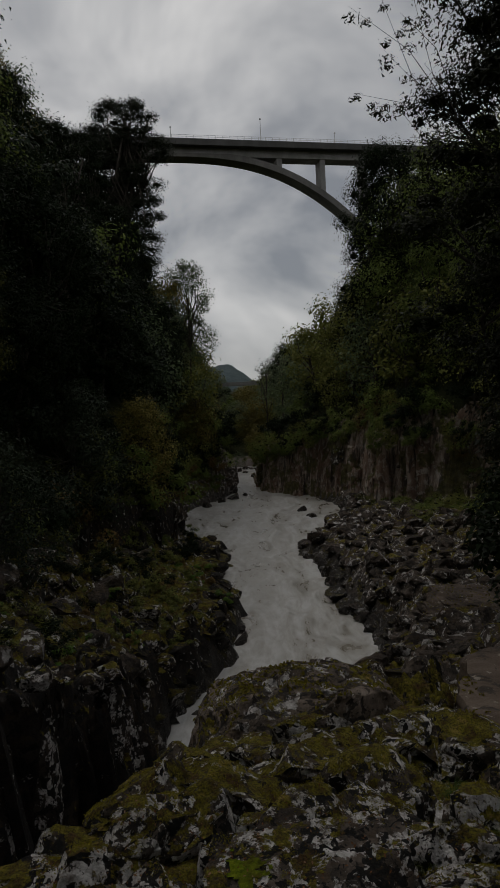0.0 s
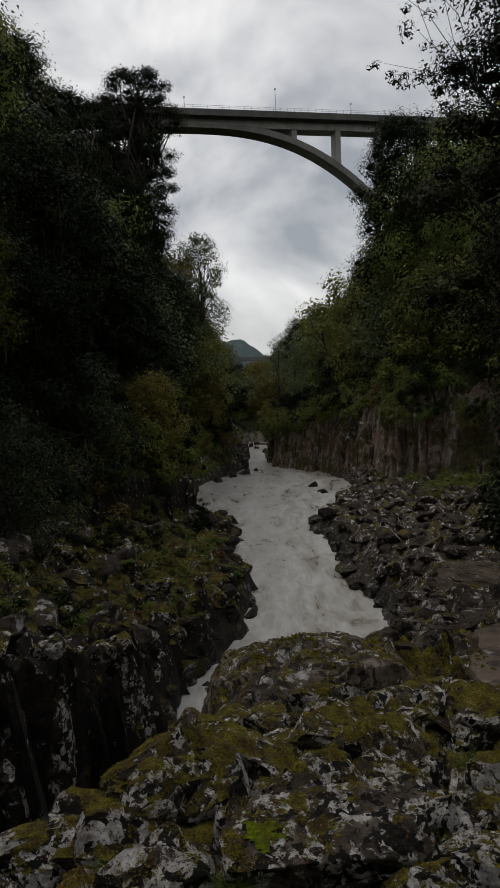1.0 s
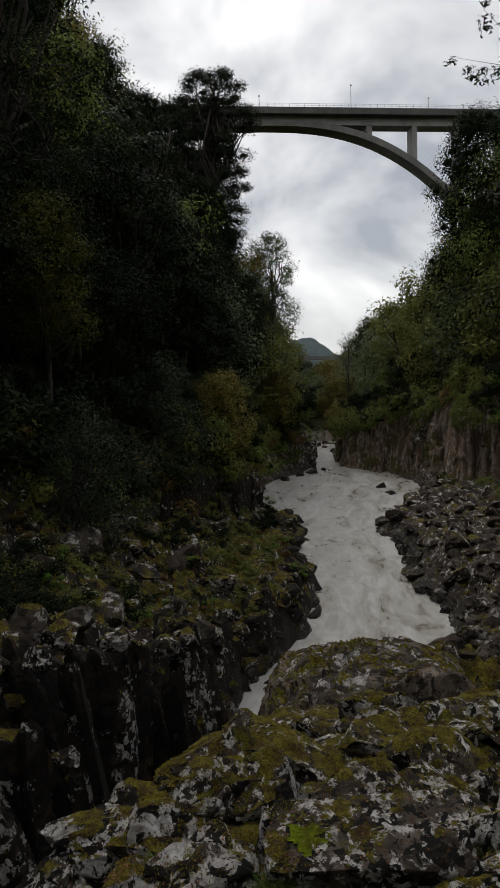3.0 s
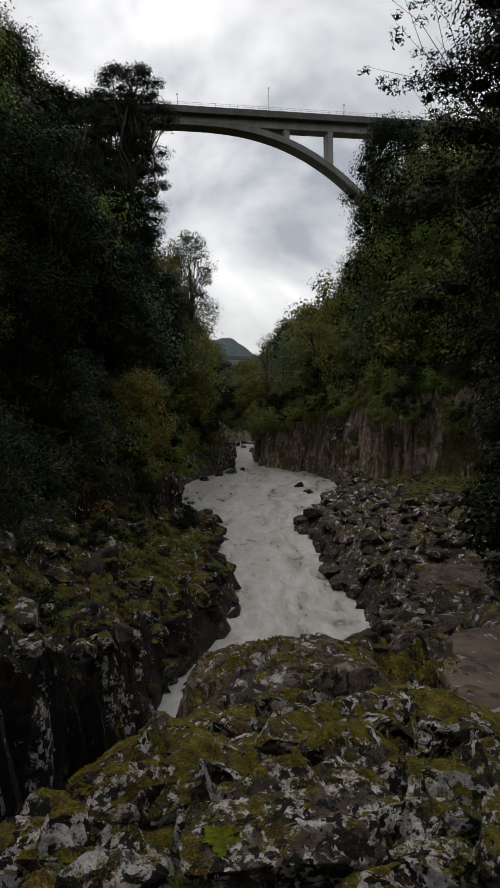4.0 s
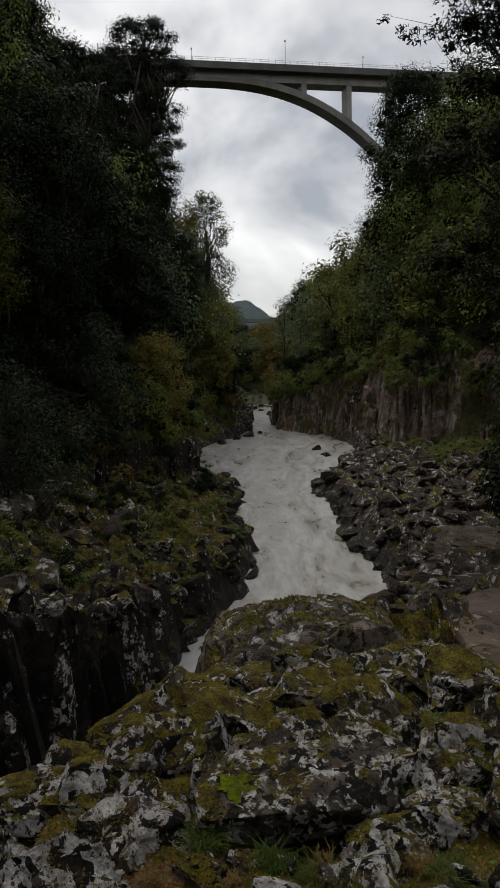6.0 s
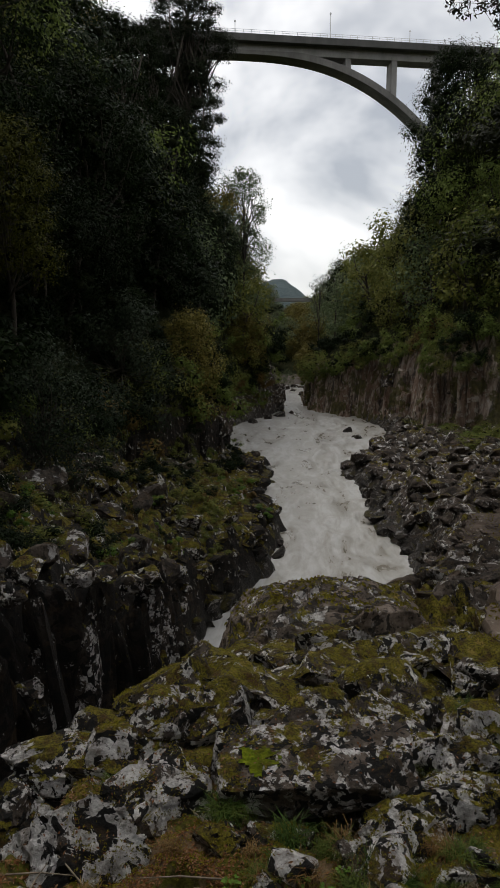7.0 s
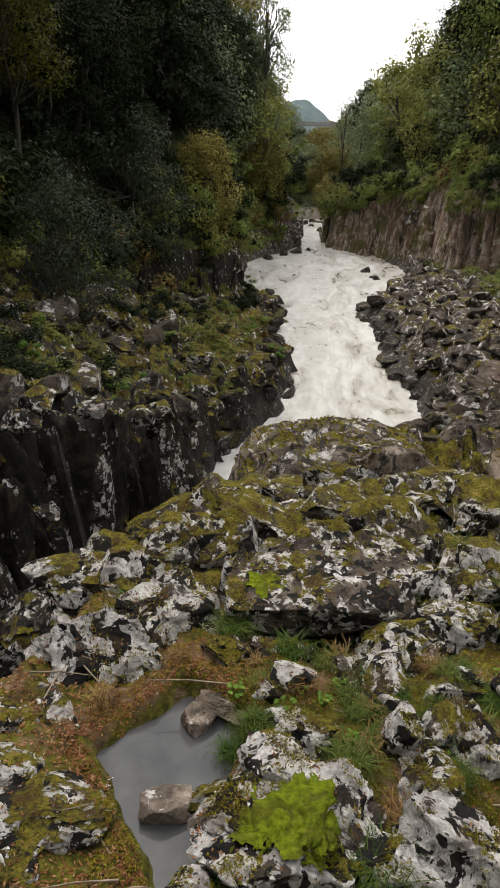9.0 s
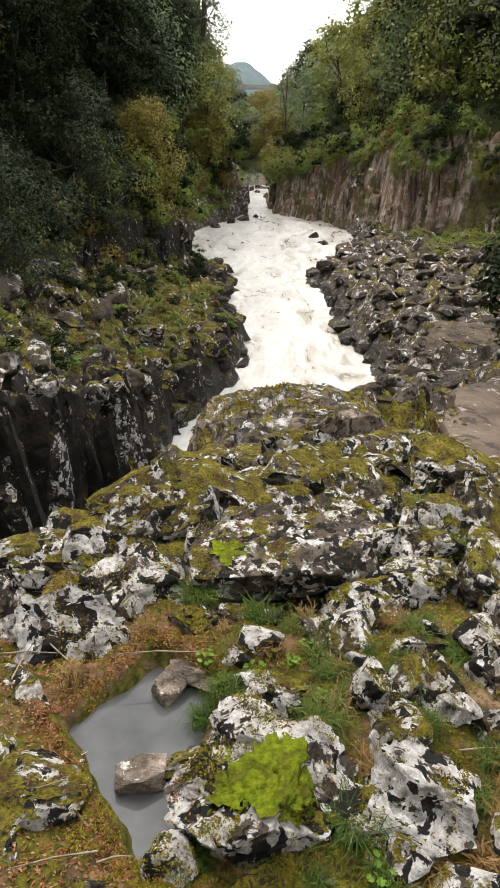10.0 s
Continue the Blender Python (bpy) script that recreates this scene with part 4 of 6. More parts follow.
# ---- jointed cliffs ----
def column_mesh(seed, material):
    """An upright jointed rock column, one metre wide and one high."""
    rng = np.random.RandomState(seed)
    sides, rings = rng.randint(7, 11), 12
    ang = np.sort(np.linspace(0, 2 * np.pi, sides, endpoint=False) + rng.uniform(-0.3, 0.3, sides))
    flute = rng.uniform(0.62, 1.1, sides)
    verts, faces = [], []
    for i in range(rings):
        t = i / (rings - 1)
        w = 0.5 * (1 - 0.18 * t) * flute * rng.uniform(0.88, 1.08, sides)
        sx, sy = rng.uniform(-0.04, 0.04, 2)
        verts += [(w[j] * math.cos(ang[j]) + sx, w[j] * math.sin(ang[j]) + sy, t + (rng.uniform(-0.12, 0.06) if i == rings - 1 else rng.uniform(-0.02, 0.02))) for j in range(sides)]
    for i in range(rings - 1):
        for j in range(sides):
            k = (j + 1) % sides
            faces.append((i * sides + j, i * sides + k, (i + 1) * sides + k, (i + 1) * sides + j))
    top = len(verts)
    verts.append((0, 0, 0.995))
    o = (rings - 1) * sides
    faces += [(o + j, o + (j + 1) % sides, top, top) for j in range(sides)]
    me = bpy.data.meshes.new("column")
    me.from_pydata(verts, [], [tuple(dict.fromkeys(f)) for f in faces])
    me.materials.append(material)
    return me


def along(line, s):
    """Places at lengths s along a line of the plan, and the way across it."""
    line = np.array(line, float)
    seg = np.hypot(*np.diff(line, axis=0).T)
    at = np.concatenate([[0], np.cumsum(seg)])
    s = np.clip(s, 0, at[-1])
    p = np.stack([np.interp(s, at, line[:, 0]), np.interp(s, at, line[:, 1])], -1)
    q = np.stack([np.interp(s + 2.0, at, line[:, 0]), np.interp(s + 2.0, at, line[:, 1])], -1)
    o = np.stack([np.interp(s - 2.0, at, line[:, 0]), np.interp(s - 2.0, at, line[:, 1])], -1)
    d = (q - o) / (np.linalg.norm(q - o, axis=-1)[..., None] + 1e-9)
    return p, np.stack([-d[..., 1], d[..., 0]], -1), at[-1]


def cliff_face(rng, line, low, high, width, side, fine):
    """A rock wall of upright joints: ribs of uneven width, broken off at uneven heights, leaning back."""
    total = along(line, np.zeros(1))[2]
    s, t = np.meshgrid(np.arange(0, total, fine), np.linspace(0, 1, 56), indexing="ij")
    s, t = s.ravel(), t.ravel()
    z0 = np.interp(s / total, np.linspace(0, 1, len(low)), low) - 0.8
    z1 = np.interp(s / total, np.linspace(0, 1, len(high)), high)
    z1 = z1 + 0.9 * perlin(np.stack([s * 0.35 / width, 0 * s, 0 * s], 1))
    z = z0 + (z1 - z0) * t
    edges = np.cumsum(np.exp(rng.uniform(-0.9, 0.75, 900)) * width * 0.8)
    bent = s + width * 0.30 * perlin(np.stack([s * 0.5 / width, z * 0.35 / width, 0 * s], 1)) + 0.10 * z + 5
    k = np.searchsorted(edges, bent)
    wide = edges[k] - edges[k - 1]
    u = 2 * (bent - edges[k - 1]) / wide - 1
    proud = rng.uniform(-0.55, 0.35, 901)[k] * width
    snap = rng.uniform(0.35, 1.3, 901)[k]
    off = proud + 0.42 * wide * np.sqrt(np.clip(1 - u * u, 0, 1)) - ease(0.0, 0.04, t - snap) * rng.uniform(0.3, 1.0, 901)[k] * width
    ledge = np.round(2.5 * perlin(np.stack([k * 0.9, z * 0.55 / width, 0 * s + 4], 1))) / 2.5
    off += 0.22 * width * ledge + 1.2 * width * perlin(np.stack([s * 0.11 / width, z * 0.05, 0 * s + 8], 1))
    p, n, _ = along(line, s)
    grit = np.stack([p[:, 0], p[:, 1], z * 0.6], 1)
    off += 0.14 * width * fbm(grit * 1.1 / width, 4, 0.6) - 0.24 * (z - z0) * 0.55
    xy = p - n * side * (off - 0.35 * width)[:, None]
    m = 56
    i, j = np.meshgrid(np.arange(len(s) // m - 1), np.arange(m - 1), indexing="ij")
    o = i * m + j
    quads = np.stack([o, o + 1, o + m + 1, o + m], -1).reshape(-1, 4)
    return np.stack([xy[:, 0], xy[:, 1], z], 1), quads if side < 0 else quads[:, ::-1]


def cliff(label, line, step, material, low, high, width, seed, side=1, fine=0.2):
    """A jointed rock face along a line of the plan, with single columns standing proud of it."""
    rng = np.random.RandomState(seed)
    root = new("rock_cliff")
    tagged(root, label, "cliff", kind="structure")
    me = mesh_of("cliff_face", *cliff_face(rng, line, low, high, width, side, fine), material)
    me.set_sharp_from_angle(angle=radians(30))
    part("cliff_face", me, root)
    meshes = [column_mesh(seed + k, material) for k in range(6)]
    total = along(line, np.zeros(1))[2]
    s = rng.uniform(0, step)
    while s < total:
        p, n, _ = along(line, np.array([s]))
        off = rng.uniform(-0.9, -0.2) * width
        px, py = p[0] + n[0] * side * off
        z0, z1 = np.interp(s / total, np.linspace(0, 1, len(low)), low), np.interp(s / total, np.linspace(0, 1, len(high)), high)
        h = (z1 - z0) * rng.uniform(0.12, 0.72) + 0.6
        w = math.exp(rng.uniform(-0.8, 0.4)) * width
        ob = part("column", meshes[rng.randint(6)], root)
        ob.matrix_basis = pose(px, py, z0 - 0.6, rng.uniform(-4, 4), rng.uniform(-4, 4), rng.uniform(0, 360)) @ Matrix.Diagonal((w, w * rng.uniform(0.7, 1.2), h, 1))
        s += step * rng.uniform(0.5, 1.6)


cliff("tall columnar rock cliff with brown weathered faces", [(2.6, 112), (1.9, 101), (5, 96.5), (8.2, 91), (10.7, 87), (13.7, 75), (17.2, 67), (21.2, 64), (26, 53)], 2.0, CLIFF,
      [-3.6, -3.6, -3.5, -3.0, -2.5, -2.4, -2.0], [0.5, 2.4, 5.4, 7.2, 7.9, 8.0, 7.6], 1.3, 600)
cliff("dark mossy columnar rock cliff under hanging bushes", [(-7.4, 62), (-6.3, 57), (-6.0, 53.5), (-9.4, 42.5), (-10.2, 35)], 1.3, ROCK_DARK_SHADED, [-3.6, -3.6, -2.4, -1.0, 0.5], [1.8, 3.2, 3.6, 3.4, 3.4], 0.6, 640, side=-1, fine=0.12)


def bluff():
    """Dark jagged blocks along the left bank of the rapids and the chasm; alike ones share a mesh."""
    rng = np.random.RandomState(44)
    kinds, tall = [], []
    for k in range(9):
        v, f = rock_shape(430 + k, (1.0, rng.uniform(0.7, 1.0), rng.uniform(0.7, 1.2)), 3, 14, 0.10)
        kinds.append(mesh_of("bluff_block", v, f, ROCK_TERRACE if k % 3 == 0 else ROCK_DARK_SHADED, False))
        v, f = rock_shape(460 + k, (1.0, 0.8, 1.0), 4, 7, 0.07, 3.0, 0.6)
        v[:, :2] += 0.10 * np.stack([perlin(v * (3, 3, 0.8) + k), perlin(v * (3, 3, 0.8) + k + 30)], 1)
        tall.append(mesh_of("bluff_block", v, f, ROCK_DARK_SHADED if k % 3 else ROCK_LIP))
    for k in range(230):
        y = rng.uniform(17.5, 57)
        edge = float(np.interp(y, LEFT_Y, LEFT_X))
        back = abs(rng.normal(0, 1.1))
        x = edge - 0.35 - back
        w = rng.uniform(0.5, 1.3) * (0.7 + y / 90)
        z = max(land(x, y), WATER) - 0.12 * w + (0 if back > 0.8 else rng.uniform(-0.4, 0.2))
        ob = new("bluff_block", kinds[rng.randint(9)])
        ob.matrix_world = pose(x, y, z, rng.uniform(-12, 6), rng.uniform(4, 22), rng.uniform(-30, 30)) @ Matrix.Diagonal((w, w * rng.uniform(1.0, 1.8), w * rng.uniform(0.35, 0.75), 1))
        tagged(ob, "dark jagged rock block of the river bluff", "rock", "blocks of the bluff")
    for k in range(64):
        y = 3.5 + 17.5 * (k + rng.uniform(-0.4, 0.4)) / 64
        edge = float(np.interp(y, LEFT_Y, LEFT_X))
        top = float(np.interp(y, [3, 11, 16, 21], [4.5, 4.2, 2.9, 1.0])) * rng.uniform(0.5, 1.1)
        w, h = rng.uniform(0.5, 1.25), rng.uniform(3.2, 6.0)
        ob = new("bluff_block", tall[rng.randint(9)])
        ob.matrix_world = pose(edge - rng.uniform(-0.15, 0.75), y, top - h / 2, rng.uniform(-16, 16), rng.uniform(-20, 10), rng.uniform(-45, 45)) @ Matrix.Diagonal((w, w, h, 1))
        tagged(ob, "dark upright rock block in the wall of the chasm", "rock", "blocks of the chasm wall")


bluff()


def chasm_ribs():
    """Thin upright ribs standing out from the wall of the chasm, and pale lichened rocks along its lip."""
    for k, (x, y, top, w, lean) in enumerate(((-3.92, 10.5, 4.35, 0.20, -8), (-4.10, 10.2, 2.85, 0.28, -6), (-4.80, 9.7, 3.7, 0.34, -3), (-3.40, 14.0, 2.9, 0.34, -13))):
        stone("rock_rib", 560 + k, (x + 0.5, y, top - 4.0), (w, 0.45, 8.0), 12 + 17 * k, ROCK_DARK_SHADED, "thin upright dark rock rib in the chasm", "rock", 4, 9, 0.09, "ribs of the chasm wall", (3, lean), 0)
    for k, (x, y, top, w) in enumerate(((-4.12, 10.15, 2.95, 0.5), (-4.5, 10.4, 4.45, 0.7), (-3.9, 12.4, 4.0, 0.8), (-5.0, 9.4, 4.75, 0.8), (-3.7, 15.0, 2.9, 0.9), (-3.9, 13.6, 3.6, 0.7), (-4.6, 11.4, 4.4, 0.9), (-3.65, 17.0, 2.3, 0.9))):
        stone("rock", 580 + k, (x, y, top - 0.12), (w, w * 0.8, w * 0.6), 23 * k, ROCK_LIP, "pale lichened rock on the lip of the chasm", "rock", 4, 8, 0.12, "rocks of the chasm lip")


chasm_ribs()


def terrace_rocks():
    rng = np.random.RandomState(49)
    made = 0
    while made < 70:
        y = rng.uniform(8.5, 34)
        back = rng.uniform(0.3, 5.5)
        x = float(np.interp(y, LEFT_Y, LEFT_X)) - back
        w = rng.uniform(0.35, 1.15) * (0.7 + y / 50)
        stone("terrace_rock", 700 + made, (x, y, land(x, y) + 0.1 * w), (w, w * rng.uniform(0.6, 0.9), w * rng.uniform(0.5, 0.9)), rng.uniform(0, 180), ROCK_TERRACE if made % 3 else ROCK_BANK, "lichened mossy rock on the terrace above the chasm", "rock", 3, 9, 0.1, "rocks of the terrace", (rng.uniform(-20, 20), rng.uniform(-20, 20)))
        made += 1


terrace_rocks()


# ---- plants ----
def cards(rng, places, normals, length, width):
    """Small four-cornered leaves, as places and faces."""
    n = len(places)
    t = np.cross(normals, rng.normal(size=(n, 3)))
    t /= np.linalg.norm(t, axis=1)[:, None] + 1e-9
    b = np.cross(normals, t)
    b /= np.linalg.norm(b, axis=1)[:, None] + 1e-9
    size = rng.uniform(0.65, 1.25, (n, 1))
    l, w = t * length * size / 2, b * width * size / 2
    droop = normals / (np.linalg.norm(normals, axis=1)[:, None] + 1e-9) * length * 0.12
    verts = np.stack([places - l - droop, places - w, places + l - droop, places + w], 1).reshape(-1, 3)
    return verts, np.arange(4 * n).reshape(n, 4)


def sprays(rng, places, normals, length, width):
    """Small three-cornered leaves, as places and faces."""
    n = len(places)
    t = np.cross(normals, rng.normal(size=(n, 3)))
    t /= np.linalg.norm(t, axis=1)[:, None] + 1e-9
    b = np.cross(normals, t)
    b /= np.linalg.norm(b, axis=1)[:, None] + 1e-9
    size = rng.uniform(0.6, 1.3, (n, 1))
    l, w = t * length * size, b * width * size
    verts = np.stack([places - l * 0.4 + w * 0.5, places - l * 0.3 - w * 0.5, places + l * 0.6 - (0, 0, 0.15 * length)], 1).reshape(-1, 3)
    return verts, np.arange(3 * n).reshape(n, 3)


def clumps(rng, centers, radii, leaves, length, width, flat=0.75):
    """Leaves round the centres, thicker towards the outside."""
    out = []
    for c, r in zip(centers, radii):
        count = round(2 * leaves)
        d = rng.normal(size=(count, 3))
        d /= np.linalg.norm(d, axis=1)[:, None]
        far = r * rng.uniform(0.45, 1.0, (count, 1)) ** 0.6
        p = np.asarray(c) + d * far * (1, 1, flat) + rng.normal(size=(count, 3)) * r * 0.20
        out.append(sprays(rng, p, d * 0.9 + (0, 0, 0.6) + rng.normal(size=(count, 3)) * 0.16, length * 0.78, width * 0.85))
    return joined(out)


def shade_cores(rng, centers, radii, flat, share):
    """Dark balls inside each clump of leaves, painting in the crown's inner shade."""
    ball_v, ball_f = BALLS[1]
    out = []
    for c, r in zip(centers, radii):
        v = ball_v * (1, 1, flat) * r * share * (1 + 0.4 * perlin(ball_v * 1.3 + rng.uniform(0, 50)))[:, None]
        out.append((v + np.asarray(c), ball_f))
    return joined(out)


def add_shade_core(root, shape):
    ob = part("thicket", mesh_of("thicket", *shape, SHADE_CORE), root)
    tagged(ob, "dark core painting shade within the leaves", kind="stuff")


def limbs(rng, foot, fork, ends, r0, sides=6):
    """A bent trunk from foot to fork and bent limbs on to the ends."""
    foot, fork = np.array(foot, float), np.array(fork, float)
    mid = (foot + fork) / 2 + rng.normal(size=3) * (0.25, 0.25, 0)
    out = [tube([foot, mid, fork], [r0, r0 * 0.8, r0 * 0.6], sides)]
    for e in ends:
        e = np.asarray(e, float)
        start = foot + (fork - foot) * rng.uniform(0.55, 1.0)
        m = (start + e) / 2 + rng.normal(size=3) * np.linalg.norm(e - start) * 0.10
        out.append(tube([start, m, e], [r0 * 0.42, r0 * 0.27, r0 * 0.08], 5))
    return joined(out)


def tree_kind(name, seed, leaf, label, shape, count, length, spread=3.0, low=1.3, n=20):
    """A tree ten metres high with a trunk and a crown of clumps."""
    rng = np.random.RandomState(seed)
    if shape == "cone":
        z = np.linspace(1.0, 9.6, n)
        a = rng.uniform(0, 6.28, n)
        rad = (10 - z) * 0.10
        centers = np.stack([rad * np.cos(a), rad * np.sin(a), z], 1)
        radii = 0.35 + (10 - z) * 0.13
    elif shape == "shrub":
        centers = rng.normal(size=(n, 3)) * (spread * 0.5, spread * 0.5, 1.5) + (0, 0, 3.0)
        centers[:, 2] = np.abs(centers[:, 2])
        radii = rng.uniform(1.0, 2.0, n)
    else:
        a = np.arange(n) * 2.4 + rng.uniform(-0.5, 0.5, n)
        t = (np.arange(n) + 0.5) / n
        z = low + (8.9 - low) * t + rng.uniform(-0.6, 0.6, n)
        rad = spread * np.sqrt(np.clip(1 - (1.55 * t - 0.55) ** 2, 0.05, 1)) * rng.uniform(0.45, 1.0, n)
        centers = np.stack([rad * np.cos(a), rad * np.sin(a), z], 1)
        radii = rng.uniform(0.95, 1.75, n) * (0.7 + spread * 0.1)
    root = new(name)
    root.empty_display_size = 0.5
    tagged(root, label, "shrub" if shape == "shrub" else "tree")
    trunk = limbs(rng, (0, 0, -2), (0.2, 0.1, 5.5 if shape != "shrub" else 2), centers[::2], 0.26)
    crown = clumps(rng, centers, radii, count, length, length * 0.66)
    part("trunk", mesh_of("trunk", *trunk, BARK), root)
    part("crown", mesh_of("crown", *crown, leaf, False), root)
    SHAPES[root.name] = [(crown, leaf)]
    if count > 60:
        inner = shade_cores(rng, centers, radii, 0.75, 0.30)
        add_shade_core(root, inner)
        SHAPES[root.name].append((inner, SHADE_CORE))
    return root


SHAPES = {}
DARK_LABEL, GREEN_LABEL = "dark evergreen broadleaf tree on the gorge slope", "green broadleaf tree on the gorge slope"
OLIVE_LABEL, RUST_LABEL = "yellowish olive-green tree on the gorge slope", "rusty brown autumn tree on the gorge slope"
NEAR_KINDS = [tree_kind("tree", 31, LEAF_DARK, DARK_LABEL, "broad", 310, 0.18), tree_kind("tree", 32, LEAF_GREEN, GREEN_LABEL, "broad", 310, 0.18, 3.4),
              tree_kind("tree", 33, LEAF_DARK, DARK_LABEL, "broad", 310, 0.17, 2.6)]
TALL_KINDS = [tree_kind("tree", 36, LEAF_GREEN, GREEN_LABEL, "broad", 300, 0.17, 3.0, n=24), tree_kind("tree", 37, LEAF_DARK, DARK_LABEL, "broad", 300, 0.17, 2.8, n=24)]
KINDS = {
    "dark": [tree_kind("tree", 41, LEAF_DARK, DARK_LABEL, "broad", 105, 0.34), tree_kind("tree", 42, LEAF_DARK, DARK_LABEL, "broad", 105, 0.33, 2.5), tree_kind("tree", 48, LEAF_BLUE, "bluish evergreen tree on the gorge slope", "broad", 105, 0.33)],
    "green": [tree_kind("tree", 43, LEAF_GREEN, GREEN_LABEL, "broad", 105, 0.34, 3.3), tree_kind("tree", 44, LEAF_GREEN, GREEN_LABEL, "broad", 105, 0.33, 2.8)],
    "olive": [tree_kind("tree", 45, LEAF_OLIVE, OLIVE_LABEL, "broad", 105, 0.33, 3.2)],
    "rust": [tree_kind("tree", 46, LEAF_AUTUMN, RUST_LABEL, "broad", 120, 0.36, 3.0)],
    "bush": [tree_kind("shrub", 51, LEAF_GREEN, "green bush hanging over the rocks", "shrub", 80, 0.56, 4.0, n=10), tree_kind("shrub", 52, LEAF_DARK, "dark green bush on the gorge slope", "shrub", 80, 0.56, 4.0, n=10),
             tree_kind("shrub", 53, LEAF_OLIVE, "yellow-green bush hanging over the rocks", "shrub", 80, 0.56, 4.0, n=10)],
    "fern": [tree_kind("shrub", 55, LEAF_OLIVE, "low olive ferny growth on the terrace", "shrub", 58, 0.9, 4.0, n=5), tree_kind("shrub", 56, LEAF_AUTUMN, "low rusty growth on the terrace", "shrub", 58, 0.9, 4.0, n=5), tree_kind("shrub", 57, FRESH, "low fresh green growth on the terrace", "shrub", 58, 0.9, 4.0, n=5)],
    "rustbush": [tree_kind("shrub", 54, LEAF_AUTUMN, "rusty brown autumn bush on the gorge slope", "shrub", 80, 0.56, 4.0, n=10)],
}
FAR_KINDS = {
    "dark": [tree_kind("tree", 61, LEAF_BLUE, DARK_LABEL, "broad", 46, 0.46), tree_kind("tree", 62, LEAF_HAZE, DARK_LABEL, "broad", 46, 0.46)],
    "green": [tree_kind("tree", 63, LEAF_HAZE, GREEN_LABEL, "broad", 46, 0.46, 3.3)],
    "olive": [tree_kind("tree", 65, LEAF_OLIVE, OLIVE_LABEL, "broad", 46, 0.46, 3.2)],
    "pale": [tree_kind("tree", 64, LEAF_HAZE_PALE, "greyish-green tree at the valley end, haze painted into its leaves", "broad", 46, 0.46, 3.2)],
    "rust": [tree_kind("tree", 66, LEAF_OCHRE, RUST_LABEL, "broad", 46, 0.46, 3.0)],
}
STOCK = NEAR_KINDS + TALL_KINDS + [t for some in (*KINDS.values(), *FAR_KINDS.values()) for t in some]
for k, t in enumerate(STOCK):
    t.matrix_world = pose(-60 - 8 * k, -60, land(-60 - 8 * k, -60))

# Skyline angles as seen from the camera; trees are sized to fit them.
SKYLINE_AZ = [-40, -27, -20, -15.5, -13.9, -12, -9, -6.5, -4.7, -2.9, -2.6, -2, 0.8, 1.4, 4.1, 6.4, 8.6, 9.2, 12.4, 14.5, 15.5, 18, 22, 40]
SKYLINE_EL = [45, 40, 32, 25.5, 21.2, 20.8, 16.8, 13, 10.2, 6.6, 4.4, 1.9, 2.0, 4.2, 6.8, 9.8, 12.6, 14, 17.5, 20, 26, 36, 42, 45]


def skyline_cap(x, y, half):
    """The height that keeps a tree at this place under the skyline seen from the camera."""
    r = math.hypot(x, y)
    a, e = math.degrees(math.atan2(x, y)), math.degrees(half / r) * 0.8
    el = min(np.interp(q, SKYLINE_AZ, SKYLINE_EL) for q in (a - e, a, a + e))
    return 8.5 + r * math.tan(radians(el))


def planting(x, y, h, tilt=0.0, turn=None, sink=0.3, wide=1.0):
    z = land(x, y) - sink
    spin = turn if turn is not None else (x * 37.7 + y * 91.3) % 360
    s = h / 10.0
    return pose(x, y, z, 0, tilt, 0) @ pose(0, 0, 0, 0, 0, spin) @ Matrix.Diagonal((s * wide, s * wide, s, 1))


def joined_woods(name, label, planted):
    """Trees too many or too far to tell apart, as one mesh of crowns."""
    pieces, index, leaves = [], [], []
    for kind, m in planted:
        a = np.array(m)
        for (v, f), leaf in SHAPES[kind.name]:
            if leaf not in leaves:
                leaves.append(leaf)
            pieces.append((v @ a[:3, :3].T + a[:3, 3], f))
            index.append(np.full(len(f), leaves.index(leaf)))
    me = mesh_of(name, *joined(pieces), leaves[0], False)
    for leaf in leaves[1:]:
        me.materials.append(leaf)
    me.polygons.foreach_set("material_index", np.concatenate(index).astype(np.int32))
    tagged(new(name, me), label, "woods", kind="stuff")


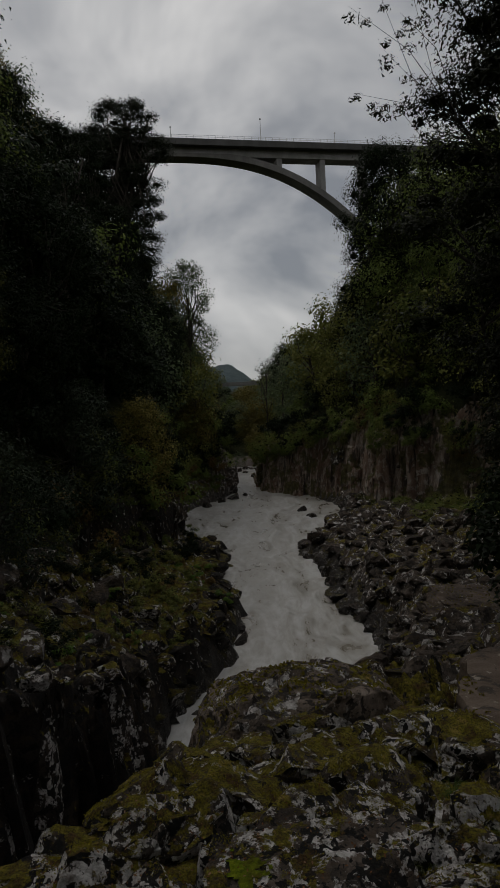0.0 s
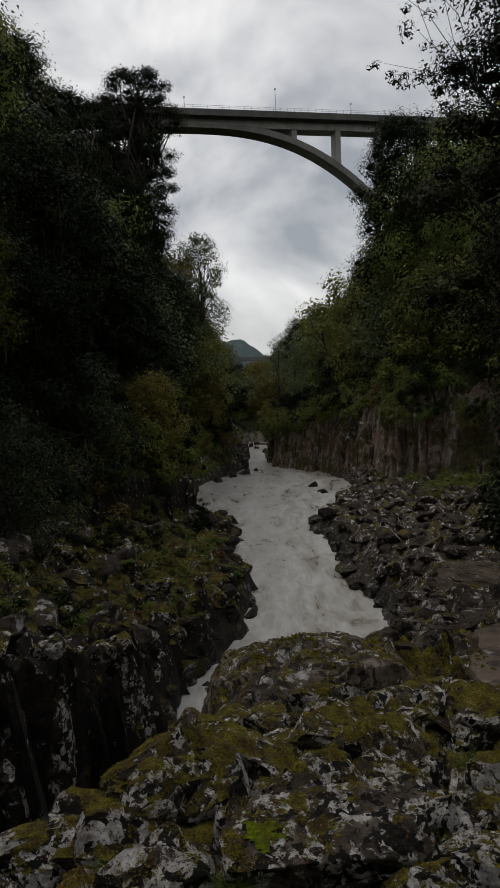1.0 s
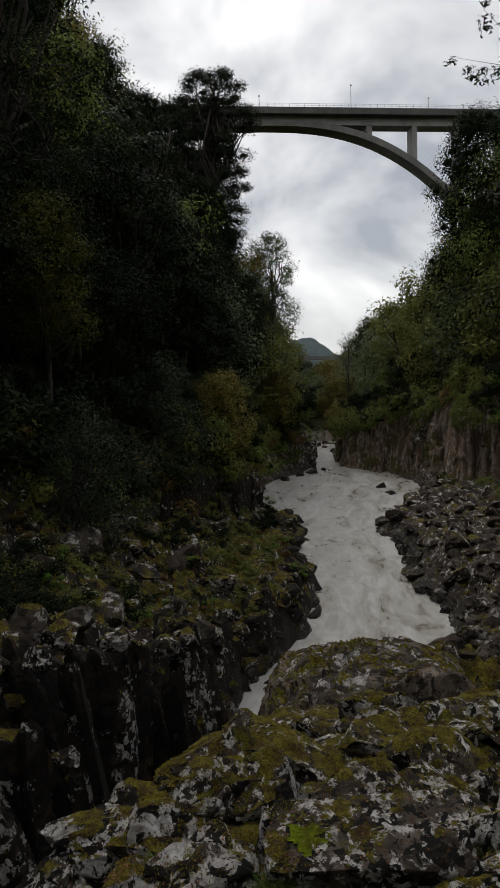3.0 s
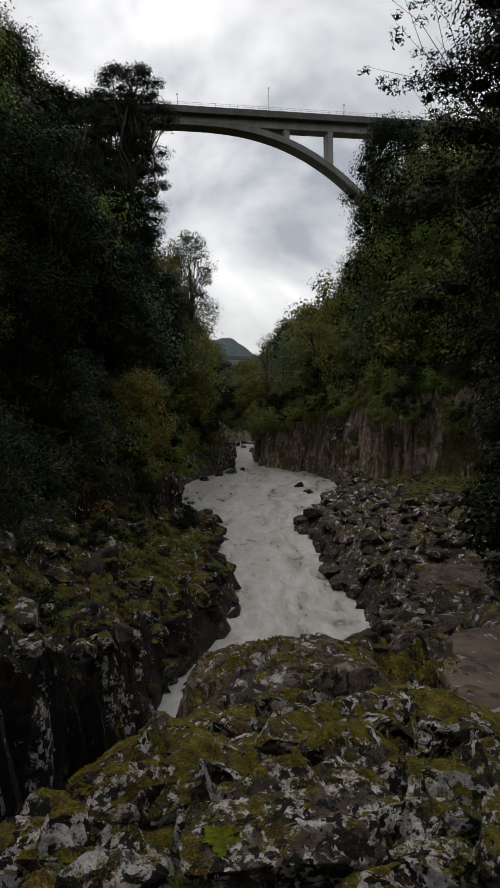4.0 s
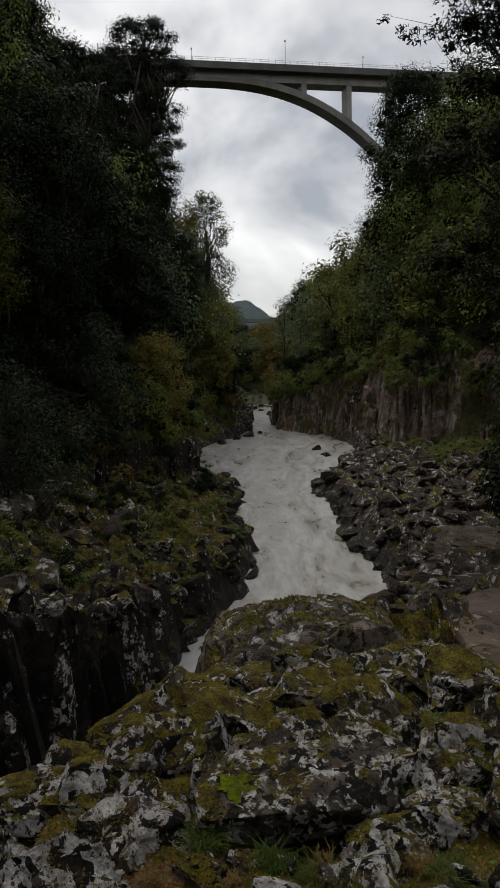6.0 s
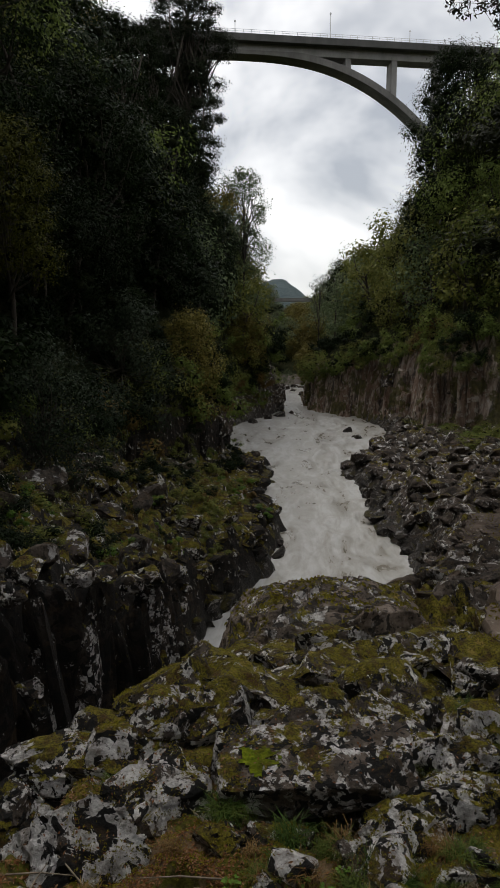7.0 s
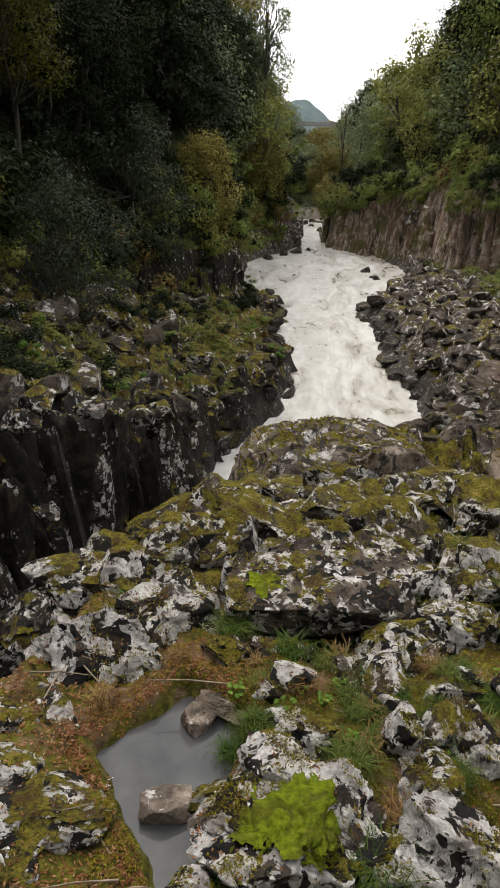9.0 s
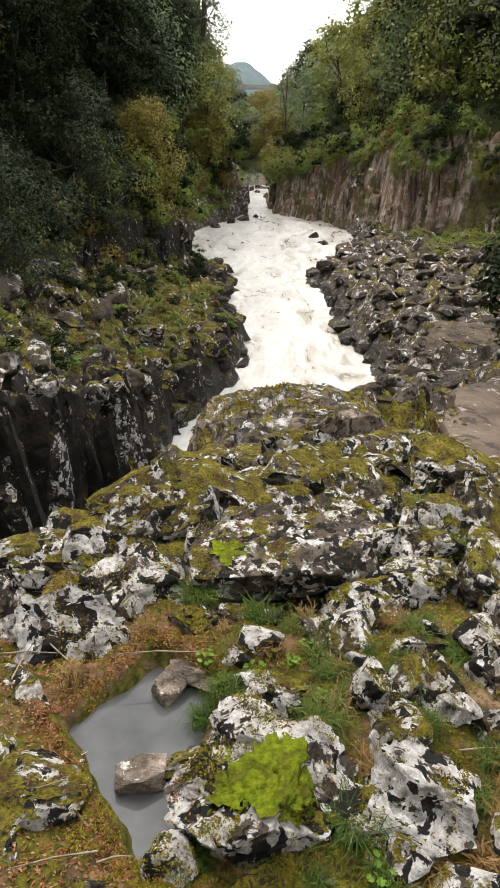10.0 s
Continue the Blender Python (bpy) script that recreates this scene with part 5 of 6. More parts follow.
def woods():
    rng = np.random.RandomState(77)
    spots = []
    tries = 0
    while len(spots) < 580 and tries < 9000:
        tries += 1
        a, r = rng.uniform(-36, 31), math.exp(rng.uniform(math.log(15), math.log(240)))
        x, y = r * math.sin(radians(a)), r * math.cos(radians(a))
        hl, hr = (float(q[0]) for q in inland(np.array([x]), np.array([y])))
        inside = max(hl, hr)
        if (inside < 0.3 and y < 133) or inside > 40 or (a < -30 and r > 60) or (a > 26 and r > 80):
            continue
        gap = 1.5 + 0.014 * r
        if any((x - p) ** 2 + (y - q) ** 2 < gap * gap for p, q, *_ in spots):
            continue
        spots.append((x, y, r, a, inside, hl > hr))
    chosen = []
    for x, y, r, a, inside, left in spots:
        z = land(x, y)
        u = rng.rand()
        edge = inside < 2.2
        patch = 0.5 + 0.5 * float(perlin(np.array([[x * 0.09, y * 0.06, 3.3]]))[0]) + rng.uniform(-0.2, 0.2)
        if edge or u < 0.25:
            h = rng.uniform(2.6, 5.0) * (1 + r * 0.003)
            # Left-hand bushes get the darkest leaves, painting in that slope's shade.
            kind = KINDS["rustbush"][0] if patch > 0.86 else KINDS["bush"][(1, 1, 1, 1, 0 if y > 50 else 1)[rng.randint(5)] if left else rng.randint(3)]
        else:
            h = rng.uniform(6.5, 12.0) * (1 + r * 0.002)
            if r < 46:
                # Only the darkest kinds on the left, for the same painted shade.
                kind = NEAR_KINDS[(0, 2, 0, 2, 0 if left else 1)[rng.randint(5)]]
            else:
                # Farther trees lean to the kinds with haze in their leaf colour.
                patch += 0.34 if left and y > 74 else 0.12 if y > 95 else 0.0
                # Higher limits on the left favour dark kinds, standing in for shade.
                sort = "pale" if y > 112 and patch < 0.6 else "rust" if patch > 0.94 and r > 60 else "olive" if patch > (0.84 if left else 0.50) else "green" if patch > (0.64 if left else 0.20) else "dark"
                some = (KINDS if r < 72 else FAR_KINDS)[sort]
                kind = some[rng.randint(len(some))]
        h = min(h, skyline_cap(x, y, 0.3 * h) - z)
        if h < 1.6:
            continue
        chosen.append((r, kind, planting(x, y, h, (1 if left else -1) * rng.uniform(0, 14) * (1 if inside < 12 else 0.3))))
    chosen.sort(key=lambda q: q[0])
    for r, kind, m in chosen[:270]:
        copy_thing(kind, m)
    joined_woods("far_woods", "far mixed green and rusty woods on the gorge slopes", [q[1:] for q in chosen[270:]])
    # Trees out of view, added to hold skylight off the ledge.
    around = []
    for k in range(32):
        a, r = radians(rng.uniform(72, 288)), rng.uniform(16, 38)
        x, y = r * math.sin(a), r * math.cos(a)
        around.append((FAR_KINDS["dark"][k % 2], planting(x, y, rng.uniform(16, 25), wide=1.2)))
    joined_woods("woods_behind", "unseen evergreen trees added to block skylight from the ledge", around)


woods()


def fringe():
    """Bushes hanging over the cliff tops, and low growth on the left terrace and at the foot of the right cliff."""
    rng = np.random.RandomState(123)
    for line, sign, n, hang in ((HILL_RIGHT[4:13], -1, 62, 14), (HILL_LEFT[2:12], 1, 76, 12)):
        seg = np.hypot(*np.diff(line, axis=0).T)
        at = np.concatenate([[0], np.cumsum(seg)])
        for k in range(n):
            q = (k + rng.uniform(-0.3, 0.3)) / n * at[-1]
            x, y = np.interp(q, at, line[:, 0]), np.interp(q, at, line[:, 1])
            x -= sign * rng.uniform(0.6, 1.6)
            h = rng.uniform(2.2, 4.6)
            kind = KINDS["rustbush"][0] if rng.rand() < 0.16 else KINDS["bush"][rng.randint(3) if sign > 0 else (0, 2, 0)[rng.randint(3)]]
            copy_thing(kind, planting(x, y, h, sign * rng.uniform(5, hang * 2), sink=0.8))
    hung = []
    seg = HILL_RIGHT[4:13]
    for k in range(46):
        q = rng.uniform(0, len(seg) - 1.001)
        i = int(q)
        x, y = seg[i] + (seg[i + 1] - seg[i]) * (q - i)
        m = planting(x - rng.uniform(0.3, 1.2), y - 0.5, rng.uniform(1.2, 2.8), -rng.uniform(10, 40), wide=1.1)
        m.translation.z = float(np.interp(y, [52, 75, 91, 101], [6.0, 6.0, 5.6, 2.6])) - rng.uniform(0.0, 2.4)
        hung.append((KINDS["bush"][(0, 2, 1)[rng.randint(3)]], m))
    joined_woods("hanging_growth", "green creepers and bushes hanging down the cliff face", hung)
    end, tufts = [], []
    for k in range(95):
        x, y = rng.uniform(-16, 12), rng.uniform(128, 176)
        h = min(rng.uniform(3.5, 8.0), skyline_cap(x, y, 1.0) - land(x, y))
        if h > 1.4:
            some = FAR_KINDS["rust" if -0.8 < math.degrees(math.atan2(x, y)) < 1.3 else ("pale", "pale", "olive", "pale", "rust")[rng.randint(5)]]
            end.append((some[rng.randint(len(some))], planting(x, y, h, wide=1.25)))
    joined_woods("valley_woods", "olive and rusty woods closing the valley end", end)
    for k in range(90):
        y = rng.uniform(60, 97)
        x = float(np.interp(y, LEFT_Y, LEFT_X)) - rng.uniform(0.7, 3.0)
        tufts.append((KINDS["bush"][(2, 2, 0)[rng.randint(3)]] if k % 5 else KINDS["rustbush"][0], planting(x, y, rng.uniform(0.8, 1.8), sink=0.2, wide=1.4)))
    for k in range(26):
        y = rng.uniform(43, 61)
        m = planting(float(np.interp(y, HILL_LEFT[:, 1], HILL_LEFT[:, 0])) + rng.uniform(0.1, 0.7), y, rng.uniform(0.7, 1.5), rng.uniform(10, 40), wide=0.9)
        m.translation.z = rng.uniform(-1.6, 3.2)
        tufts.append((KINDS["bush"][(2, 1, 0)[rng.randint(3)]], m))
    for k in range(150):
        y = rng.uniform(11, 46)
        x = float(np.interp(y, LEFT_Y, LEFT_X)) - abs(rng.normal(0, 2.6)) - 0.9
        tufts.append((KINDS["fern"][(0, 0, 1, 0, 2, 0)[rng.randint(6)]], planting(x, y, rng.uniform(0.35, 0.9) * (0.7 + y / 60), sink=0.1, wide=1.5)))
    low = 0
    while low < 80:
        a, r = radians(rng.uniform(-30, 24)), rng.uniform(12, 76)
        x, y = r * math.sin(a), r * math.cos(a)
        dl, dr = float(np.interp(y, LEFT_Y, LEFT_X)) - x, x - float(np.interp(y, RIGHT_Y, RIGHT_X))
        hl, hr = (float(q[0]) for q in inland(np.array([x]), np.array([y])))
        if not ((dl > 1.6 and hl < 0.2) or (dr > 2.0 and -3.4 < hr < 0.2)):
            continue
        h = rng.uniform(0.5, 1.5) * (1 + r * 0.006)
        tufts.append((KINDS["bush"][(1, 2, 1, 1)[rng.randint(4)] if dl > 0 else (2, 0, 2, 1)[rng.randint(4)]], planting(x, y, h, sink=0.15 * h, wide=1.3)))
        low += 1
    for k in range(44):
        x, y = rng.uniform(13, 20), rng.uniform(54, 64)
        tufts.append((KINDS["bush"][(2, 2, 0)[rng.randint(3)]], planting(x, y, rng.uniform(1.0, 1.9), sink=0.1, wide=1.7)))
    joined_woods("low_growth", "low green and yellowish plants on the rocky banks", tufts)


    for x, y, h in ((19, 80, 20), (21.5, 85, 20), (17.8, 89, 17), (23.5, 77, 19), (25, 86, 21), (15.4, 93, 14), (20.5, 73, 15), (27, 70, 20), (23, 68, 14), (30, 62, 20)):
        copy_thing(TALL_KINDS[1 if x < 18 else 0], planting(x, y, h, -4, wide=0.9))
    for x, y, h in ((-16.4, 92, 19), (-14.6, 88, 18), (-18, 97, 20), (-12.4, 90, 15), (-17.5, 84, 18), (-15.2, 80, 16), (-11.5, 97, 12)):
        copy_thing(TALL_KINDS[1], planting(x, y, h, 4, wide=0.9))
    for k in range(60):
        y = rng.uniform(45, 98)
        x = float(np.interp(y, HILL_LEFT[:, 1], HILL_LEFT[:, 0])) - rng.uniform(1.0, 8.0)
        copy_thing(KINDS["bush"][(0, 1, 2, 0, 1)[rng.randint(5)] if y > 66 else 1], planting(x, y, rng.uniform(2.5, 5.0), rng.uniform(5, 20), sink=0.6))

    for x, y, h in ((10.9, 25, 6.5), (12.2, 28.5, 7.5), (12.6, 22, 7), (14.8, 33, 8.5), (16.5, 40, 8.5), (11.6, 20.5, 5.5), (18.5, 46, 9)):
        copy_thing(KINDS["bush"][1], planting(x, y, h, -6, sink=0.5))


fringe()


def tall_pine():
    """The old pine whose layered pads stand out before the bridge."""
    rng = np.random.RandomState(91)
    x, y = -14.5, 95.0
    z = land(x, y)
    root = new("pine_tree")
    root.location = (x, y, z)
    tagged(root, "tall old pine with layered dark needle pads", "pine tree")
    top = 48.8 - z
    ends, radii = [], []
    # layered pads: height below the top, reach to the left and to the right
    for down, left, right, pads in ((0.0, -1.2, 1.0, 3), (0.9, -2.6, 2.6, 5), (1.9, -4.4, 3.6, 6), (2.9, -5.8, 3.0, 6), (4.0, -5.4, 3.9, 6), (5.2, -4.4, 5.0, 8), (6.4, -4.6, 4.8, 8), (7.8, -4.2, 2.0, 7),
                                    (9.0, -4.0, 2.4, 7), (10.2, -3.8, 3.6, 8), (11.4, -3.6, 3.0, 7), (12.6, -3.6, 3.4, 7), (13.9, -3.2, 3.7, 7), (15.4, -3.0, 2.8, 6), (17.0, -2.8, 3.5, 6), (18.6, -2.4, 3.2, 5), (20.2, -2.0, 3.0, 5), (22.0, -1.6, 2.4, 4)):
        for q in np.linspace(left, right, pads):
            ends.append((q + rng.uniform(-0.5, 0.5), rng.uniform(-1.8, 1.8), top - down - 0.04 * q * q + rng.uniform(-0.35, 0.35)))
            radii.append(rng.uniform(1.0, 1.6))
    part("trunk", mesh_of("trunk", *limbs(rng, (-0.8, 0, -1), (0.3, 0, top * 0.93), ends, 0.40), BARK), root)
    part("crown", mesh_of("crown", *clumps(rng, ends, radii, 260, 0.36, 0.15, 0.5), LEAF_PINE, False), root)
    add_shade_core(root, shade_cores(rng, ends, radii, 0.5, 0.34))


tall_pine()


def airy_tree(name, seed, x, y, crown_low, crown_high, spread, leaf, label, n, count, length, trunk=0.2, flat=0.8, core=0.0):
    rng = np.random.RandomState(seed)
    z = land(x, y)
    root = new(name)
    root.location = (x, y, z)
    tagged(root, label, "tree")
    t = (np.arange(n) + 0.5) / n
    a = np.arange(n) * 2.4 + rng.uniform(-0.6, 0.6, n)
    rad = spread * np.sqrt(np.clip(1 - (1.7 * t - 0.7) ** 2, 0.08, 1)) * rng.uniform(0.4, 1.0, n)
    c = np.stack([rad * np.cos(a), rad * np.sin(a), crown_low - z + (crown_high - crown_low) * (t * 0.9 + 0.02)], 1)
    part("trunk", mesh_of("trunk", *limbs(rng, (0, 0, -1), (0.1, 0, (crown_low * 0.55 + crown_high * 0.45) - z), c, trunk), BARK), root)
    radii = rng.uniform(0.16, 0.30, n) * spread + 0.35
    part("crown", mesh_of("crown", *clumps(rng, c, radii, count, length, length * 0.5, flat), leaf, False), root)
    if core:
        add_shade_core(root, shade_cores(rng, c, radii, flat, core))


airy_tree("slender_tree", 92, -8.2, 106, 15.5, 31.4, 3.9, LEAF_HAZE, "slender light-crowned tree standing out against the sky", 52, 120, 0.36, core=0)
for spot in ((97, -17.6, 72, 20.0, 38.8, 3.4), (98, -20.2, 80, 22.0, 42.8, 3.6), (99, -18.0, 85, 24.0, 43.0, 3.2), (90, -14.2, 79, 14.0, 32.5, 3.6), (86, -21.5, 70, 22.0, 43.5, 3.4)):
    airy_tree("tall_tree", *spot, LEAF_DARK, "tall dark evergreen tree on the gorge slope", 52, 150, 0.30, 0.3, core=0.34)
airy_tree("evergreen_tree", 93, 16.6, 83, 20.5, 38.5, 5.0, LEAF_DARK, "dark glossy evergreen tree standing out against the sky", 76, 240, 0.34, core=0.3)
airy_tree("bare_tree", 94, 3.4, 128, 12.0, 17.2, 2.0, LEAF_BLUE, "thin nearly bare tree on the ridge", 14, 30, 0.3, 0.14, core=0)
airy_tree("branching_tree", 95, 6.2, 124, 11.0, 19.5, 2.6, LEAF_DARK, "open-crowned tree on the ridge", 18, 60, 0.36, 0.2, core=0)
airy_tree("autumn_bush", 96, -7.9, 51.0, 2.2, 9.8, 2.4, LEAF_OCHRE, "ochre autumn bush hanging over the cliff", 44, 150, 0.24, 0.12)
airy_tree("glossy_bush", 97, -10.6, 42.0, 2.5, 10.5, 2.9, LEAF_BLUE, "dark glossy-leaved bush on the gorge slope", 36, 170, 0.24, 0.14)
airy_tree("rusty_tree", 98, -7.2, 95, 3.5, 9.8, 3.0, LEAF_OCHRE, "ochre-orange tree leaning over the river", 30, 130, 0.34, 0.16)
airy_tree("olive_tree", 99, -11.0, 27.0, 10.6, 16.2, 1.9, LEAF_MOSSY, "bushy tree with dull yellow-green leaves", 44, 240, 0.15, 0.12, core=0.3)
airy_tree("leafy_shrub", 88, -8.9, 24.0, 3.0, 8.0, 2.4, LEAF_BLUE, "shrub with small pale-backed leaves", 34, 200, 0.13, 0.08)
airy_tree("tall_tree", 89, -15.5, 33.0, 14.0, 36.0, 5.0, LEAF_DARK, "tall dark evergreen tree on the gorge slope", 60, 230, 0.24, 0.3)
airy_tree("tall_tree", 87, -13.2, 45.0, 8.0, 25.5, 3.8, LEAF_DARK, "tall dark evergreen tree on the gorge slope", 50, 260, 0.24, 0.3)


def leaning_tree():
    """The near tree on the right bank, whose boughs reach out over the view."""
    rng = np.random.RandomState(66)
    x, y = 12.2, 24.5
    z = land(x, y)
    root = new("leaning_tree")
    root.location = (x, y, z)
    tagged(root, "large dark leafy tree leaning over the bank", "tree")
    n = 150
    t = (np.arange(n) + 0.5) / n
    a = np.arange(n) * 2.4
    rad = 6.6 * np.sqrt(np.clip(1 - (1.75 * t - 0.95) ** 2, 0.12, 1)) * rng.uniform(0.5, 1.0, n)
    c = np.stack([rad * np.cos(a), rad * np.sin(a), 4.0 + 19 * t + rng.uniform(-0.6, 0.6, n)], 1)
    radii = rng.uniform(0.9, 1.9, n)
    trunk = limbs(rng, (0, 0, -1), (-0.4, 0, 15), c[::2], 0.34)
    reach = [(q[0] - 0.8, q[1], q[2]) for q in ((-5.2, 0.3, 18.2 - z), (-5.9, 0.3, 18.6 - z), (-6.6, 0.3, 18.5 - z), (-7.2, 0.2, 18.9 - z), (-5.4, 0.3, 17.4 - z), (-6.2, 0.2, 20.3 - z), (-5.6, 0.2, 21.5 - z), (-6.4, 0.3, 22.6 - z), (-7.3, 0.4, 21.9 - z), (-5.4, 0.2, 23.2 - z), (-4.8, 0.3, 19.8 - z))]
    boughs = limbs(rng, (-3.0, 0.2, 15.5 - z), (-4.6, 0.3, 18.0 - z), reach, 0.045)
    start = np.array((-4.6, 0.3, 18.0 - z))
    sprigs = [start + (np.array(q) - start) * u + rng.normal(size=3) * (0.16, 0.2, 0.12) - (0, 0, 0.25 * u * u) for q in reach for u in (0.68, 0.86, 1.0)]
    part("trunk", mesh_of("trunk", *joined([trunk, boughs]), BARK), root)
    crown = joined([clumps(rng, c, radii, 330, 0.24, 0.10, 0.42), clumps(rng, sprigs, rng.uniform(0.14, 0.32, len(sprigs)), 17, 0.20, 0.08, 0.45)])
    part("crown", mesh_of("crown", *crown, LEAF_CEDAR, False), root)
    add_shade_core(root, shade_cores(rng, c, radii, 0.45, 0.34))


leaning_tree()


# ---- small growth on the ledge ----
def tuft_mesh(seed, blades, length, material):
    rng = np.random.RandomState(seed)
    pieces = []
    for _ in range(blades):
        a, l = rng.uniform(0, 6.28), length * rng.uniform(0.5, 1.1)
        foot = np.array((rng.normal() * 0.025, rng.normal() * 0.025, -0.02))
        out = np.array((math.cos(a), math.sin(a), 0))
        side = np.array((-out[1], out[0], 0)) * 0.0013
        lean = rng.uniform(0.3, 0.95)
        pts = [foot, foot + out * l * 0.28 * lean + (0, 0, l * 0.5), foot + out * l * 0.72 * lean + (0, 0, l * 0.62), foot + out * l * 1.05 * lean + (0, 0, l * (0.75 - 0.55 * lean))]
        v = np.concatenate([[p - side * w, p + side * w] for p, w in zip(pts, (1.0, 1.1, 0.8, 0.15))])
        pieces.append((v, [(2 * i, 2 * i + 1, 2 * i + 3, 2 * i + 2) for i in range(3)]))
    return mesh_of("grass_tuft", *joined(pieces), material, False)


TUFTS = [tuft_mesh(70 + k, 90 if k == 1 else 210, (0.11, 0.14, 0.18)[k % 3], STRAW if k == 1 else GRASS) for k in range(5)]


def grass():
    rng = np.random.RandomState(15)
    spots = [(0.31, 2.09), (0.32, 2.12), (0.36, 1.94), (0.37, 1.97), (0.62, 1.84), (0.61, 1.87), (0.62, 2.07), (0.60, 2.10), (0.08, 2.21), (0.13, 2.18), (-0.11, 1.54), (-0.12, 1.38), (-0.10, 1.50), (0.78, 1.62), (0.76, 1.58), (0.30, 2.20), (0.40, 2.02), (0.36, 2.12), (0.50, 2.30), (0.66, 1.86), (0.62, 2.18), (0.10, 2.22), (-0.03, 2.18), (0.50, 2.42), (0.82, 1.72), (0.86, 1.56), (-0.10, 1.53), (-0.03, 1.98), (0.30, 1.86), (0.22, 2.38), (0.76, 2.40), (0.95, 1.85), (0.70, 1.36), (0.42, 1.36)]
    for k in range(34):
        x, y = rng.uniform(-0.1, 1.15), rng.uniform(1.25, 3.4)
        spots.append((x, y))
    for k in range(36):
        a, r = radians(rng.uniform(-14, 22)), rng.uniform(2.6, 5.6)
        spots.append((r * math.sin(a), r * math.cos(a)))
    for k in range(40):
        a, r = radians(rng.uniform(-5, 23)), rng.uniform(1.3, 3.4)
        spots.append((r * math.sin(a), r * math.cos(a)))
    for x, y in ((0.80, 1.66), (0.84, 1.60), (0.78, 1.50), (0.88, 1.72), (0.82, 1.44), (0.66, 2.40), (0.70, 2.44), (0.62, 2.42), (0.58, 2.05), (-0.62, 2.06), (-0.36, 2.32)):
        spots.insert(0, (x, y))
    for number, (x, y) in enumerate(spots):
        pick = 1 if number < 11 else rng.randint(5)
        ob = new("grass_tuft", TUFTS[pick])
        ob.matrix_world = pose(x, y, land(x, y) + 0.01, 0, 0, rng.uniform(0, 360)) @ Matrix.Scale(rng.uniform(0.45, 1.05), 4)
        tagged(ob, "tuft of dry rusty grass between the rocks" if pick == 1 else "drooping tuft of green grass between the rocks", "grass tuft", "grass tufts on the ledge")


grass()


def surface(stones):
    """A tree of the stones' faces, to find what lies uppermost at a place."""
    verts, faces = [], []
    for ob in stones:
        me = ob.data
        v = np.empty(len(me.vertices) * 3)
        me.vertices.foreach_get("co", v)
        a = np.array(ob.matrix_world)
        o = len(verts)
        verts.extend((v.reshape(-1, 3) @ a[:3, :3].T + a[:3, 3]).tolist())
        faces.extend([tuple(i + o for i in p.vertices) for p in me.polygons])
    return BVHTree.FromPolygons(verts, faces)


def settle(tree, x, y, lift=0.004):
    """Where things dropped at these places come to lie, and the slope there."""
    ground = ground_height(x, y)
    ahead = ground_height(x + 0.03, y)
    aside = ground_height(x, y + 0.03)
    p, n = np.stack([x, y, ground], 1), np.stack([(ground - ahead) / 0.03, (ground - aside) / 0.03, np.ones_like(x)], 1)
    n /= np.linalg.norm(n, axis=1)[:, None]
    for i in range(len(x)):
        hit, normal, _, _ = tree.ray_cast(Vector((x[i], y[i], 20)), Vector((0, 0, -1)))
        if hit and hit[2] > p[i, 2]:
            p[i], n[i] = hit, normal
    return p + n * lift, n


def turf():
    """Moss and short turf over the tops of the rocks and in the gaps."""
    rng = np.random.RandomState(17)
    tree = surface(STONES)
    for name, label, count, span, reach, length, limit, bare in (("ledge_moss", "short yellow-green and brown moss over the ledge", 105000, (-18, 24), (1.15, 6.6), 0.017, 0.50, -0.10), ("terrace_moss", "tufted moss and turf over the terrace and dome", 60000, (-30, 20), (6.6, 34), 0.085, 0.7, 0.0)):
        a = np.radians(rng.uniform(*span, count))
        r = np.exp(rng.uniform(math.log(reach[0]), math.log(reach[1]), count))
        x, y = r * np.sin(a), r * np.cos(a)
        gone = (x > np.interp(y, LEFT_Y, LEFT_X)) & (x < np.interp(y, RIGHT_Y, RIGHT_X)) & (r > 6)
        gone |= (x > 2.7) & (y > 6.6) & (y < 11)
        ok = ~gone & ((in_kite(x, y) > 0.04) | (r > 3))
        x, y, r = x[ok], y[ok], r[ok]
        q = np.stack([x, y, 0 * x], 1) / length
        want = fbm(q * 0.11 + 3, 4, 0.6) + 0.35 * fbm(q * 0.9, 2, 0.5)
        p, n = settle(tree, x, y)
        raised = p[:, 2] - ground_height(p[:, 0], p[:, 1]) > 0.05
        clear = (np.abs(p[:, 0] - 0.27) < 0.36) & (np.abs(p[:, 1] - 2.77) < 0.24)
        ok = (n[:, 2] > limit) & (want > np.where(clear, 0.7, np.where(raised & (r < 6.6), 0.12, bare)))
        p, n, r = p[ok], n[ok], r[ok]
        leafy = np.cross(n, rng.normal(size=n.shape)) + n * 0.5 + rng.normal(size=n.shape) * 0.3
        size = length * (0.55 + 0.45 * r / reach[1])
        v, f = cards(rng, np.zeros_like(p), leafy, 1.0, 0.42)
        v = v * np.repeat(size, 4)[:, None] + np.repeat(p + n * 0.2 * size[:, None], 4, 0)
        tagged(new(name, mesh_of(name, v, f, TURF, False)), label, "moss", kind="stuff")
    return tree


TOP = turf()


